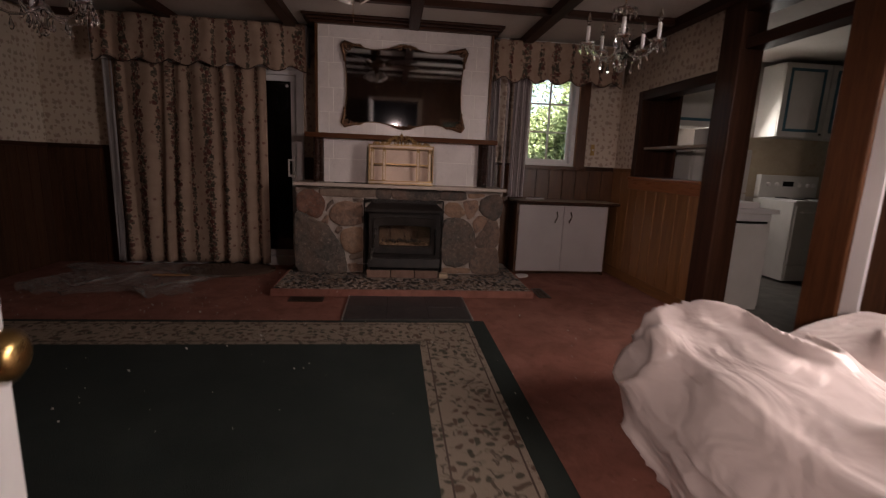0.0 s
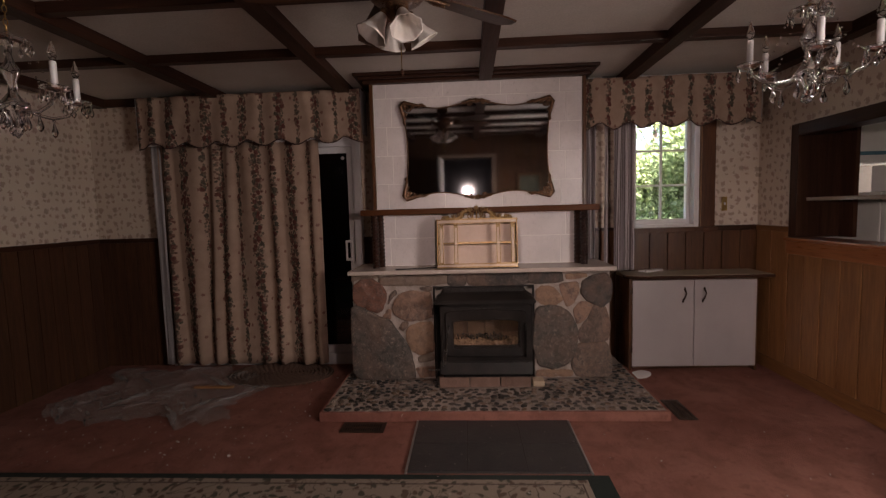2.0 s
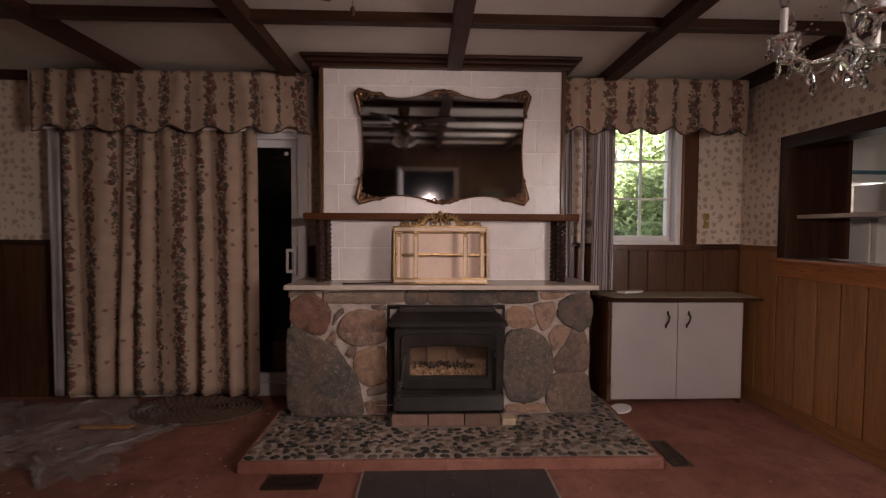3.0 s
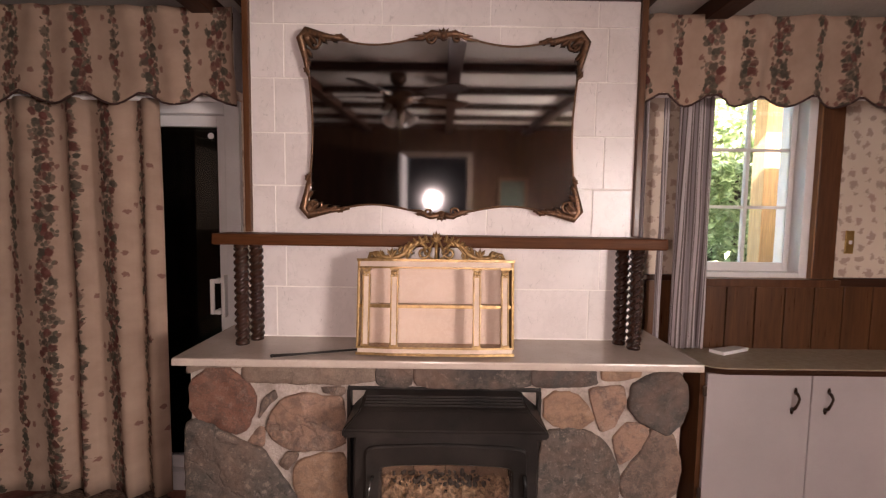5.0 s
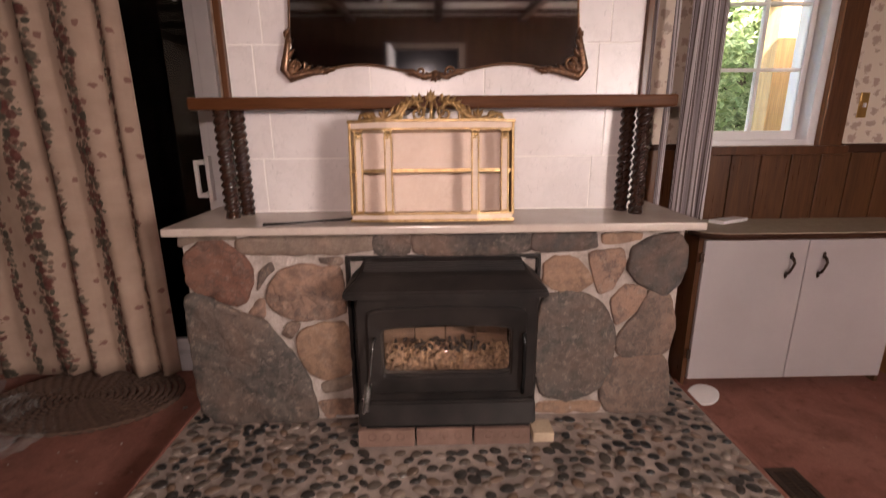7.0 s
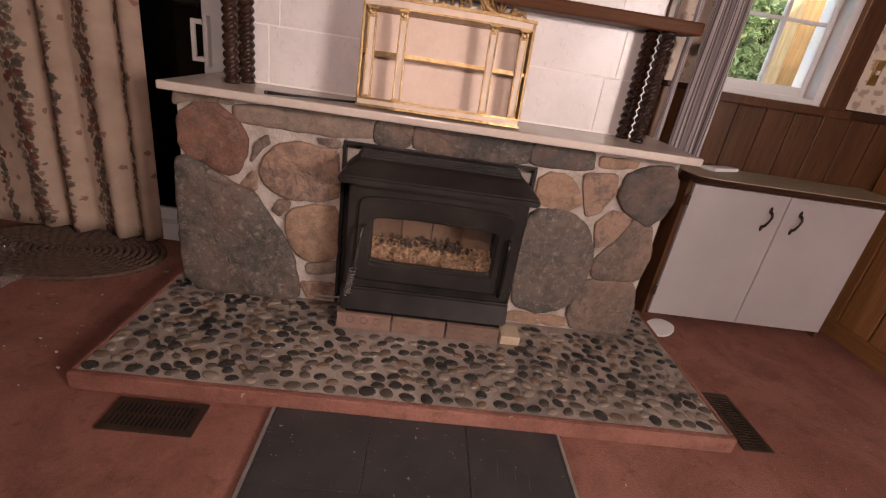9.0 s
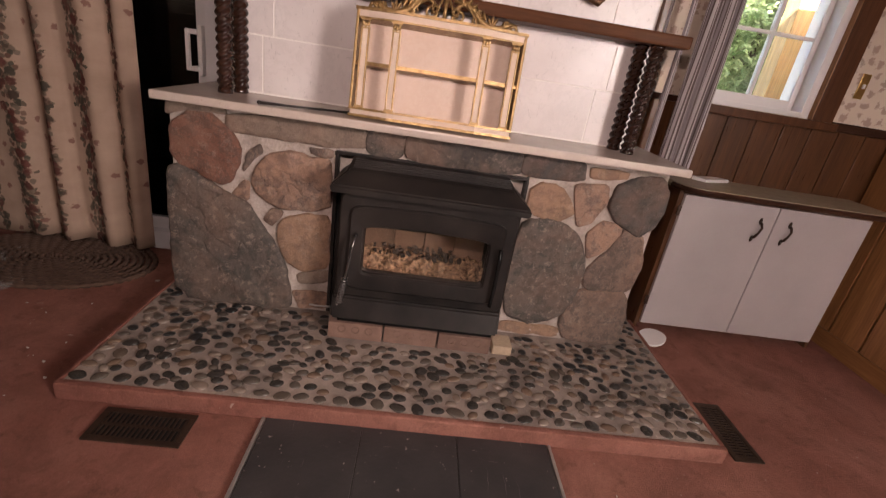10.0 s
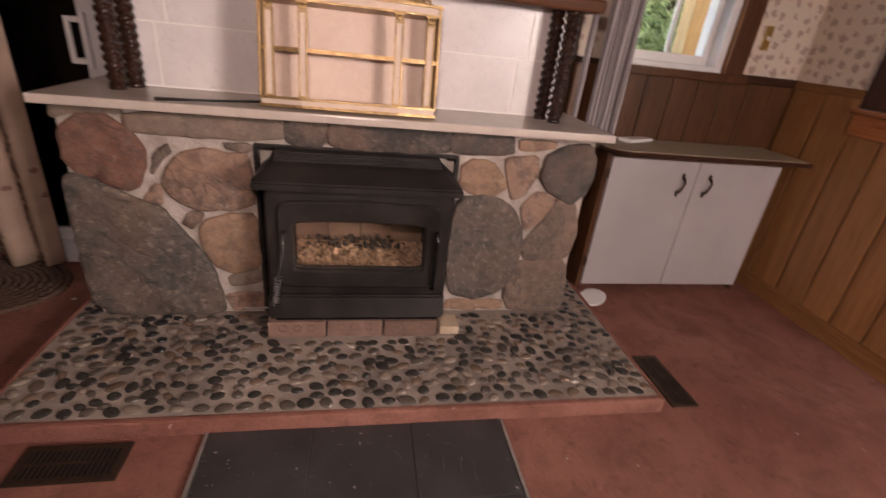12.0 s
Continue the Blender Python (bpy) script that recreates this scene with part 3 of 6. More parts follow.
sash = part("sash", boxes((2.25, 2.285, 5.53, 5.565, 1.215, 2.17), (2.72, 2.75, 5.53, 5.565, 1.215, 2.17), (2.285, 2.72, 5.53, 5.565, 1.215, 1.26), (2.285, 2.72, 5.53, 5.565, 2.14, 2.17),
     (2.492, 2.510, 5.533, 5.560, 1.26, 2.14), (2.285, 2.492, 5.533, 5.560, 1.548, 1.564), (2.510, 2.72, 5.533, 5.560, 1.548, 1.564), (2.285, 2.492, 5.533, 5.560, 1.850, 1.866), (2.510, 2.72, 5.533, 5.560, 1.850, 1.866), bevel=0.002), WHITE_PAINT, win)
for x0, x1 in ((2.285, 2.492), (2.510, 2.72)):
    for z0, z1 in ((1.26, 1.548), (1.564, 1.850), (1.866, 2.14)):
        p = part("pane", boxes((x0, x1, 5.544, 5.548, z0, z1)), PANE, win)
        p.visible_shadow = False
part("surround", boxes((2.80, 2.915, NORTH - 0.03, NORTH, 1.15, 2.30), (2.16, 2.22, NORTH - 0.03, NORTH, 1.15, 2.30), (2.16, 2.93, NORTH - 0.06, NORTH + 0.0, 1.145, 1.187), bevel=0.004), RED_POST, win, "dark brown wooden casing")

# pale strip paints the daylight that falls on the dark casing's inner edge
part("casing_edge", boxes((2.792, 2.7985, NORTH - 0.034, NORTH - 0.006, 1.19, 2.26)), HONEY_WOOD, win, "inner casing edge, honey-coloured to look lit from outside")

# side window in the east wall, out of view, added to go with the fill lamp
sw3 = thing("window_3", (EAST, 1.35, 1.0), "unseen white side window added for the fill lamp", "window", kind="structure")
part("window_frame", boxes((EAST - 0.01, EAST + 0.12, 0.85, 0.90, 1.0, 2.0), (EAST - 0.01, EAST + 0.12, 1.80, 1.85, 1.0, 2.0), (EAST - 0.01, EAST + 0.12, 0.90, 1.80, 1.0, 1.05), (EAST - 0.01, EAST + 0.12, 0.90, 1.80, 1.95, 2.0), bevel=0.003), WHITE_PAINT, sw3)
p = part("pane", boxes((EAST + 0.08, EAST + 0.084, 0.90, 1.80, 1.05, 1.95)), PANE, sw3)
p.visible_shadow = False
# sliding door in the north wall
door = thing("patio_door", (-1.0, NORTH, 0), "white vinyl sliding glass door, dark outside", "door", kind="structure")
part("door_frame", boxes((-0.225, -0.15, NORTH - 0.03, NORTH + 0.15, 0.0, 2.05), (-2.0, -1.93, NORTH - 0.03, NORTH + 0.15, 0.0, 2.05), (-1.93, -0.225, NORTH - 0.03, NORTH + 0.15, 1.985, 2.05), (-1.93, -0.225, NORTH - 0.03, NORTH + 0.15, 0.0, 0.10), bevel=0.004), WHITE_VINYL, door)
for x0, x1, y in ((-1.93, -1.05, 5.53), (-1.10, -0.225, 5.485)):
    leaf = part("door_leaf", boxes((x0, x0 + 0.06, y, y + 0.035, 0.10, 1.985), (x1 - 0.062, x1, y, y + 0.035, 0.10, 1.985), (x0 + 0.06, x1 - 0.062, y, y + 0.035, 1.93, 1.985), (x0 + 0.06, x1 - 0.062, y, y + 0.035, 0.10, 0.165), bevel=0.003), WHITE_VINYL, door)
    part("pane", boxes((x0 + 0.06, x1 - 0.062, y + 0.015, y + 0.02, 0.165, 1.93)), PANE, leaf)
part("door_handle", boxes((-0.315, -0.297, 5.425, 5.445, 0.96, 1.145), (-0.297, -0.262, 5.425, 5.485, 0.96, 0.982), (-0.297, -0.262, 5.425, 5.485, 1.123, 1.145), (-0.262, -0.245, 5.44, 5.485, 0.94, 1.165), bevel=0.004), WHITE_PAINT, door, "white D-shaped pull handle")
part("round_sticker", lathe([(0.016, 0), (0.016, 0.002)], seg=16, bm=None), WHITE_PAINT, door, "small round white sticker", local=True).matrix_local = pose(-0.325 + 1.0, 5.497 - NORTH, 1.885, 90, 0, 0)
# near-black box added behind the sliding door to keep its glass dark
structure("porch_enclosure", boxes((-2.4, 0.1, 7.2, 7.3, 0, 2.4), (-2.5, -2.4, NORTH + 0.2, 7.3, 0, 2.4), (0.1, 0.2, NORTH + 0.2, 7.3, 0, 2.4), (-2.5, 0.2, NORTH + 0.2, 7.3, 2.4, 2.5), (-2.5, 0.2, NORTH + 0.2, 7.3, -0.1, 0.0)), DARK_VOID, "near-black box added to darken the glass door")

# entrance door, standing open
entry = thing("entrance_door", (0.33, 0.0, 0), "white painted entrance door standing open", "door", kind="structure")
part("door_leaf", boxes((0.31, 0.352, 0.0, 0.905, 0.01, 2.03), bevel=0.003), WHITE_PAINT, entry)
knob = lathe([(0.031, 0.0), (0.031, 0.004), (0.012, 0.008), (0.010, 0.03), (0.022, 0.038), (0.028, 0.05), (0.027, 0.06), (0.018, 0.068), (0.006, 0.07)], seg=20)
part("door_knob", knob, BRASS, entry, "polished brass knob", smooth=True, local=True).matrix_local = pose(0.02, 0.835, 0.962, 0, 90, 0)
structure("trim", boxes((0.24, 0.33, SOUTH, SOUTH + 0.02, 0, 2.12), (1.25, 1.34, SOUTH, SOUTH + 0.02, 0, 2.12), (0.33, 1.25, SOUTH, SOUTH + 0.02, 2.05, 2.12)), make_wood("dull_casing", (0.20, 0.15, 0.12), (0.26, 0.20, 0.16), 0.6), "pale door casing")
# the hall behind the entrance; its bluish dimness is put into the wall colour
structure("hall_enclosure", boxes((-0.4, 2.0, -2.3, -2.2, 0, TOP), (-0.5, -0.4, -2.3, -0.25, 0, TOP), (2.0, 2.1, -2.3, -0.25, 0, TOP), (-0.5, 2.1, -2.3, -0.25, TOP, TOP + 0.1), (-0.5, 2.1, -2.3, -0.25, -0.1, 0.0)), plain("hall_dimness_blue", (0.16, 0.19, 0.24), (0.12, 0.14, 0.18), 3, 0.9), "hall walls with bluish dimness put into their colour")
picture = thing("framed_picture", (1.95, SOUTH, 1.3), "dark landscape picture in a bronze frame", "picture")
part("frame", boxes((1.72, 1.77, SOUTH, SOUTH + 0.025, 1.15, 1.75), (2.13, 2.18, SOUTH, SOUTH + 0.025, 1.15, 1.75), (1.77, 2.13, SOUTH, SOUTH + 0.025, 1.15, 1.20), (1.77, 2.13, SOUTH, SOUTH + 0.025, 1.70, 1.75), bevel=0.004), BRONZE, picture)
part("canvas", boxes((1.77, 2.13, SOUTH, SOUTH + 0.010, 1.20, 1.70)), plain("dark_green_paint", (0.03, 0.05, 0.035), (0.07, 0.08, 0.05), 8, 0.6), picture)
# outdoors
structure("ground", boxes((-60, 60, -60, 60, -0.6, -0.2)), plain("grass", (0.06, 0.09, 0.03), (0.10, 0.12, 0.045), 0.8, 0.95, 0.8), "rough grass")
# ---- fireplace ----
STONES = {
    "red": make_stone("red_brown_stone", (0.165, 0.070, 0.046), (0.200, 0.095, 0.064), (0.080, 0.046, 0.038), mottle=0.6, speck=0.25),
    "grey": make_stone("grey_field_stone", (0.085, 0.070, 0.060), (0.125, 0.100, 0.083), (0.046, 0.040, 0.037), mottle=0.75, speck=0.45),
    "pink": make_stone("pinkish_granite", (0.33, 0.198, 0.138), (0.245, 0.155, 0.115), (0.125, 0.085, 0.068), mottle=0.75, speck=0.4),
    "tan": make_stone("tan_sandstone", (0.335, 0.208, 0.135), (0.285, 0.175, 0.115), (0.17, 0.105, 0.073), mottle=0.6, speck=0.35),
    "dark": make_stone("charcoal_stone", (0.052, 0.048, 0.046), (0.082, 0.072, 0.065), (0.030, 0.027, 0.026), mottle=0.7, speck=0.2),
    "soot": make_stone("sooty_stone", (0.050, 0.041, 0.036), (0.120, 0.093, 0.078), (0.032, 0.027, 0.024), mottle=0.7, speck=0.35),
    "buff": make_stone("buff_stone", (0.25, 0.185, 0.143), (0.195, 0.142, 0.110), (0.125, 0.092, 0.073), mottle=0.45, speck=0.25),
    "brown": make_stone("brown_gneiss", (0.205, 0.136, 0.104), (0.145, 0.100, 0.079), (0.070, 0.056, 0.049), mottle=0.7, speck=0.3),
}
fireplace = thing("fireplace", (0.875, 4.9, 0.066), "field stone fireplace with pale mortar joints", "fireplace")
for row in ((-0.122, 0.515, 4.868, 5.45, 0.066, 0.912), (1.285, 1.862, 4.868, 5.45, 0.066, 0.912), (0.515, 1.285, 4.868, 5.45, 0.80, 0.912), (0.515, 1.285, 5.36, 5.45, 0.066, 0.80)):
    part("masonry", boxes(row, bevel=0.01), MORTAR, fireplace, "pale grey mortar")


def rounded(corners, rounds=2):
    """Cuts the corners of an outline until it is smooth."""
    pts = [Vector(c) for c in corners]
    for _ in range(rounds):
        nxt = []
        for a, b in zip(pts, pts[1:] + pts[:1]):
            nxt += [a.lerp(b, 0.14), a.lerp(b, 0.86)]
        pts = nxt
    return pts


def oval(cx, cz, rx, rz, lean=0.0, power=2.4, n=18):
    out = []
    for i in range(n):
        a = 2 * math.pi * i / n
        x, z = (math.copysign(abs(f) ** (2 / power), f) for f in (math.cos(a), math.sin(a)))
        x, z = x * rx, z * rz
        out.append(Vector((cx + x * math.cos(lean) - z * math.sin(lean), cz + x * math.sin(lean) + z * math.cos(lean))))
    return out


def stone(kind, outline, proud=0.018, face=4.868):
    """One stone with a domed, uneven face, bedded in the mortar."""
    bm = bmesh.new()
    dense = []
    for a, b in zip(outline, outline[1:] + outline[:1]):
        k = max(1, int((b - a).length / 0.022))
        dense += [a.lerp(b, i / k) for i in range(k)]
    outline = dense
    c = sum(outline, Vector((0, 0))) / len(outline)
    rings = []
    for scale, y in ((1.085, 0.03), (1.085, -proud * 0.25), (1.065, -proud * 0.62), (1.0, -proud * 0.74), (0.62, -proud * 0.78), (0.32, -proud * 0.78)):
        ring = []
        for p in outline:
            q = c + (p - c) * scale
            wob = noise.fractal(Vector((q.x * 14, q.y * 14, 2.0)), 0.8, 2.0, 4) * 0.010
            q = q + (p - c).normalized() * noise.fractal(Vector((q.x * 20, q.y * 20, 4.0)), 0.8, 2.0, 3) * 0.008
            ring.append(bm.verts.new((q.x, face + y + (wob if y < 0 else 0), q.y)))
        rings.append(ring)
    n = len(outline)
    for a, b in zip(rings, rings[1:]):
        for i in range(n):
            bm.faces.new((a[i], a[(i + 1) % n], b[(i + 1) % n], b[i]))
    bm.faces.new(rings[-1])
    bm.faces.new(rings[0][::-1])
    bmesh.ops.recalc_face_normals(bm, faces=bm.faces)
    return part("stone", bm, STONES[kind], fireplace, smooth=True)


for kind, proud, corners in (
    ("red", 0.022, [(-0.11, 0.82), (-0.04, 0.86), (0.03, 0.865), (0.09, 0.83), (0.137, 0.77), (0.137, 0.71), (0.10, 0.625), (0.06, 0.61), (-0.115, 0.68)]),
    ("grey", 0.028, [(-0.13, 0.63), (-0.075, 0.645), (0.07, 0.56), (0.16, 0.523), (0.245, 0.40), (0.295, 0.32), (0.325, 0.20), (0.34, 0.075), (-0.135, 0.075)]),
    ("pink", 0.022, [(0.215, 0.70), (0.255, 0.745), (0.33, 0.767), (0.40, 0.76), (0.485, 0.755), (0.497, 0.575), (0.43, 0.545), (0.31, 0.537), (0.22, 0.573), (0.193, 0.64)]),
    ("tan", 0.020, [(0.30, 0.475), (0.38, 0.515), (0.50, 0.522), (0.505, 0.295), (0.39, 0.262), (0.325, 0.31), (0.29, 0.405)]),
    ("brown", 0.010, [(0.155, 0.665), (0.168, 0.75), (0.215, 0.777), (0.23, 0.75), (0.19, 0.715)]),
    ("pink", 0.010, [(0.10, 0.565), (0.153, 0.632), (0.175, 0.622), (0.172, 0.55)]),
    ("grey", 0.012, [(0.235, 0.48), (0.26, 0.527), (0.312, 0.52), (0.302, 0.485), (0.264, 0.452)]),
    ("buff", 0.014, [(0.37, 0.245), (0.505, 0.278), (0.507, 0.22), (0.385, 0.197)]),
    ("pink", 0.010, [(0.36, 0.155), (0.51, 0.172), (0.512, 0.082), (0.385, 0.08)]),
    ("buff", 0.020, [(0.10, 0.885), (0.50, 0.905), (0.615, 0.90), (0.618, 0.828), (0.48, 0.815), (0.12, 0.815)]),
    ("brown", 0.012, [(0.405, 0.80), (0.50, 0.80), (0.50, 0.768), (0.415, 0.77)]),
    ("buff", 0.018, [(-0.12, 0.905), (0.08, 0.905), (0.09, 0.875), (0.02, 0.88), (-0.05, 0.875), (-0.12, 0.85)]),
    ("soot", 0.022, [(0.628, 0.903), (0.772, 0.905), (0.768, 0.806), (0.632, 0.808)]),
    ("soot", 0.020, [(0.784, 0.905), (1.243, 0.905), (1.238, 0.806), (0.795, 0.804)]),
    ("dark", 0.026, [(1.258, 0.902), (1.49, 0.90), (1.51, 0.83), (1.41, 0.812), (1.25, 0.815)]),
    ("tan", 0.010, [(1.525, 0.885), (1.685, 0.885), (1.68, 0.852), (1.533, 0.835)]),
    ("tan", 0.018, [(1.30, 0.745), (1.345, 0.79), (1.42, 0.787), (1.482, 0.73), (1.503, 0.68), (1.447, 0.643), (1.35, 0.65), (1.307, 0.69)]),
    ("pink", 0.018, [(1.485, 0.805), (1.618, 0.818), (1.629, 0.736), (1.59, 0.665), (1.54, 0.625), (1.503, 0.708)]),
    ("dark", 0.028, [(1.644, 0.735), (1.66, 0.82), (1.73, 0.862), (1.835, 0.873), (1.865, 0.827), (1.872, 0.735), (1.85, 0.667), (1.80, 0.625), (1.70, 0.67)]),
    ("pink", 0.014, [(1.587, 0.604), (1.632, 0.663), (1.72, 0.66), (1.727, 0.61), (1.68, 0.53), (1.612, 0.492)]),
    ("grey", 0.026, [(1.31, 0.606), (1.424, 0.637), (1.54, 0.584), (1.60, 0.487), (1.612, 0.364), (1.583, 0.232), (1.46, 0.15), (1.32, 0.18), (1.284, 0.337), (1.288, 0.50)]),
    ("brown", 0.020, [(1.742, 0.646), (1.82, 0.62), (1.86, 0.51), (1.85, 0.362), (1.64, 0.352), (1.624, 0.433), (1.703, 0.547)]),
    ("brown", 0.022, [(1.626, 0.335), (1.845, 0.345), (1.872, 0.085), (1.615, 0.08), (1.58, 0.153), (1.592, 0.287)]),
    ("tan", 0.010, [(1.315, 0.135), (1.57, 0.132), (1.585, 0.08), (1.30, 0.08)]),
):
    stone(kind, rounded(corners), proud)

slab = boxes((-0.13, 1.88, 4.755, 5.30, 0.914, 0.945), bevel=0.007)
mantel_slab = tagged(part("mantel_slab", slab, SLAB), "cream marble slab on the stone fireplace", "mantel slab")

# hearth of river pebbles set in mortar
hearth = thing("hearth", (0.92, 4.6, 0), "raised hearth of river pebbles edged with red carpet", "hearth")
part("bed", boxes((-0.215, 2.052, 4.278, 5.44, 0.0, 0.062), bevel=0.006), plain("pebble_mortar", (0.38, 0.300, 0.255), (0.19, 0.150, 0.127), 3.5, 0.95, 0.9, depth=0.005), hearth, "grey brown mortar bed")
part("carpet_edge", boxes((-0.23, 2.067, 4.255, 4.281, 0.0, 0.066), (-0.23, -0.212, 4.281, 5.44, 0.0, 0.066), (2.049, 2.067, 4.281, 5.15, 0.0, 0.066), bevel=0.008), CARPET, hearth, "terracotta carpet edging")

# chimney breast of marble tiles
breast = structure("chimney_breast", boxes((0.03, 1.735, 5.0815, NORTH, 0.945, 2.415)), GROUT, "white marble tiled chimney breast")
levels = (0.949, 1.171, 1.392, 1.613, 1.838, 2.067, 2.292, 2.410)
for i, (z0, z1) in enumerate(zip(levels, levels[1:])):
    first = 0.201 if i % 2 else 0.158
    xs = [0.058] + [first + 0.4585 * k for k in range(4)] + [1.708]
    for x0, x1 in zip(xs, xs[1:]):
        part("tile", boxes((x0 + 0.003, x1 - 0.003, 5.078, 5.092, z0 + 0.003, z1 - 0.003), bevel=0.0012), MARBLE, None).parent = breast
for x in (0.03, 1.71):
    structure("trim", boxes((x, x + 0.026, 5.058, 5.09, 1.41, 2.405), bevel=0.003), PANEL_WOOD, "thin brown wooden edge strip")
structure("trim", boxes((-0.08, 1.82, 4.97, NORTH, 2.452, 2.475), (-0.045, 1.79, 5.0, NORTH, 2.428, 2.452), (-0.015, 1.765, 5.03, NORTH, 2.402, 2.428), bevel=0.006), DARK_ALONG_X, "dark moulded wooden crown")

# mantel shelf on twisted columns
shelf = thing("mantel_shelf", (0.875, 5.0, 0.945), "dark brown wooden mantel shelf on twisted columns", "mantel shelf")
part("shelf_board", boxes((-0.05, 1.80, 4.92, 5.076, 1.362, 1.408), bevel=0.008), make_wood("mahogany_shelf", (0.062, 0.022, 0.0085), (0.112, 0.042, 0.016), 0.46, (0.06, 1, 1), spec=0.08), shelf)
TWIST = make_wood("varnished_dark_wood", (0.016, 0.007, 0.0045), (0.034, 0.014, 0.008), 0.20, (1, 1, 0.3), spec=0.4)


def twisted_column(x, y):
    bm = bmesh.new()
    rings, n = [], 18
    z0, z1, steps = 0.965, 1.345, 76
    for i in range(steps + 1):
        f = i / steps
        ring = []
        for k in range(n):
            a = 2 * math.pi * k / n
            r = 0.0255 + 0.0052 * math.cos(3 * (a - f * 2 * math.pi * 4.2))
            ring.append(bm.verts.new((x + r * math.cos(a), y + r * math.sin(a), z0 + (z1 - z0) * f)))
        rings.append(ring)
    for a, b in zip(rings, rings[1:]):
        for k in range(n):
            bm.faces.new((a[k], a[(k + 1) % n], b[(k + 1) % n], b[k]))
    lathe([(0.027, -0.02), (0.028, -0.012), (0.022, 0.002)], (x, y, 0.965), 14, bm)
    lathe([(0.022, -0.002), (0.028, 0.01), (0.027, 0.018)], (x, y, 1.344), 14, bm)
    return part("column", bm, TWIST, shelf, "barley-twist column", smooth=True)


for x in (0.055, 1.690):
    twisted_column(x, 4.955)
    twisted_column(x + (0.032 if x < 1 else -0.032), 5.030)

# ---- wood stove ----
stove = thing("wood_stove", (0.91, 4.8, 0.066), "black cast iron wood stove insert with glass door", "stove")
part("body", boxes((0.565, 0.58, 4.715, 5.25, 0.17, 0.72), (1.24, 1.255, 4.715, 5.25, 0.17, 0.72), (0.58, 1.24, 5.10, 5.25, 0.17, 0.72), (0.58, 1.24, 4.715, 5.10, 0.17, 0.20), (0.58, 1.24, 4.715, 5.10, 0.66, 0.72),
     (0.58, 0.63, 4.715, 4.74, 0.20, 0.66), (1.19, 1.24, 4.715, 4.74, 0.20, 0.66), bevel=0.004), BLACK_IRON, stove)
bm = bmesh.new()
low = [bm.verts.new(p) for p in ((0.535, 4.64, 0.700), (1.272, 4.64, 0.700), (1.272, 4.87, 0.705), (0.535, 4.87, 0.705))]
mid = [bm.verts.new(p) for p in ((0.535, 4.64, 0.728), (1.272, 4.64, 0.728), (1.272, 4.87, 0.728), (0.535, 4.87, 0.728))]
top = [bm.verts.new(p) for p in ((0.585, 4.715, 0.772), (1.215, 4.715, 0.772), (1.215, 4.90, 0.772), (0.585, 4.90, 0.772))]
cap = [bm.verts.new(p) for p in ((0.585, 4.79, 0.795), (1.205, 4.79, 0.795), (1.205, 4.92, 0.797), (0.585, 4.92, 0.797))]
for a, b in ((low, mid), (mid, top), (top, cap)):
    for i in range(4):
        bm.faces.new((a[i], a[(i + 1) % 4], b[(i + 1) % 4], b[i]))
bm.faces.new(low[::-1])
bm.faces.new(cap)
bmesh.ops.bevel(bm, geom=bm.edges[:], offset=0.006, segments=2, affect='EDGES')
hood = part("hood", bm, BLACK_IRON, stove, smooth=False)
for i in range(4):
    part("louver", boxes((0.60, 1.20, 4.735 + 0.016 * i, 4.742 + 0.016 * i, 0.772 + 0.005 * i, 0.786 + 0.005 * i), bevel=0.001), BLACK_IRON, hood)


def frame_ring(cx, cz, w, h, iw, ih, y0, y1, arch, outer_arch=0.0, drop=0.0, n=64, slope=0.0):
    """A plate with rounded outline and an arched opening."""
    bm = bmesh.new()
    rows = []
    for ww, hh, ar, y, dz in ((w, h, outer_arch, y1, 0), (w, h, outer_arch, y0 + 0.006, 0), (w - 0.012, h - 0.012, outer_arch, y0, 0), (iw + 0.012, ih + 0.012, arch, y0 + slope, drop), (iw, ih, arch, y0 + slope + 0.008, drop), (iw, ih, arch, y1, drop)):
        ring = []
        for p in oval(0, 0, ww / 2, hh / 2, 0, 16.0, n):
            lift = ar * (1 - (2 * p.x / ww) ** 2) if p.y > 0 else 0
            ring.append(bm.verts.new((cx + p.x, y, cz + dz + p.y + lift)))
        rows.append(ring)
    for a, b in zip(rows, rows[1:] + rows[:1]):
        for i in range(n):
            bm.faces.new((a[i], a[(i + 1) % n], b[(i + 1) % n], b[i]))
    bmesh.ops.recalc_face_normals(bm, faces=bm.faces)
    return bm


part("door_surround", frame_ring(0.908, 0.475, 0.685, 0.445, 0.48, 0.19, 4.702, 4.716, 0.01), BLACK_IRON, stove, smooth=False)
stove_door = part("stove_door", frame_ring(0.908, 0.470, 0.600, 0.345, 0.488, 0.196, 4.684, 4.7015, 0.012, 0.014, -0.006, slope=0.007), BLACK_IRON, stove)
pane = part("glass", frame_ring(0.908, 0.468, 0.50, 0.21, 0.002, 0.002, 4.704, 4.707, 0.0), SOOTY, stove_door, "sooty heat-proof glass")
pane.visible_shadow = False
bm = bmesh.new()
v = [bm.verts.new(p) for x in (0.562, 1.250) for p in ((x, 4.655, 0.172), (x, 4.682, 0.262), (x, 4.716, 0.262), (x, 4.716, 0.172))]
for q in ((0, 1, 2, 3), (7, 6, 5, 4), (0, 4, 5, 1), (1, 5, 6, 2), (2, 6, 7, 3), (3, 7, 4, 0)):
    bm.faces.new([v[i] for i in q])
bmesh.ops.recalc_face_normals(bm, faces=bm.faces)
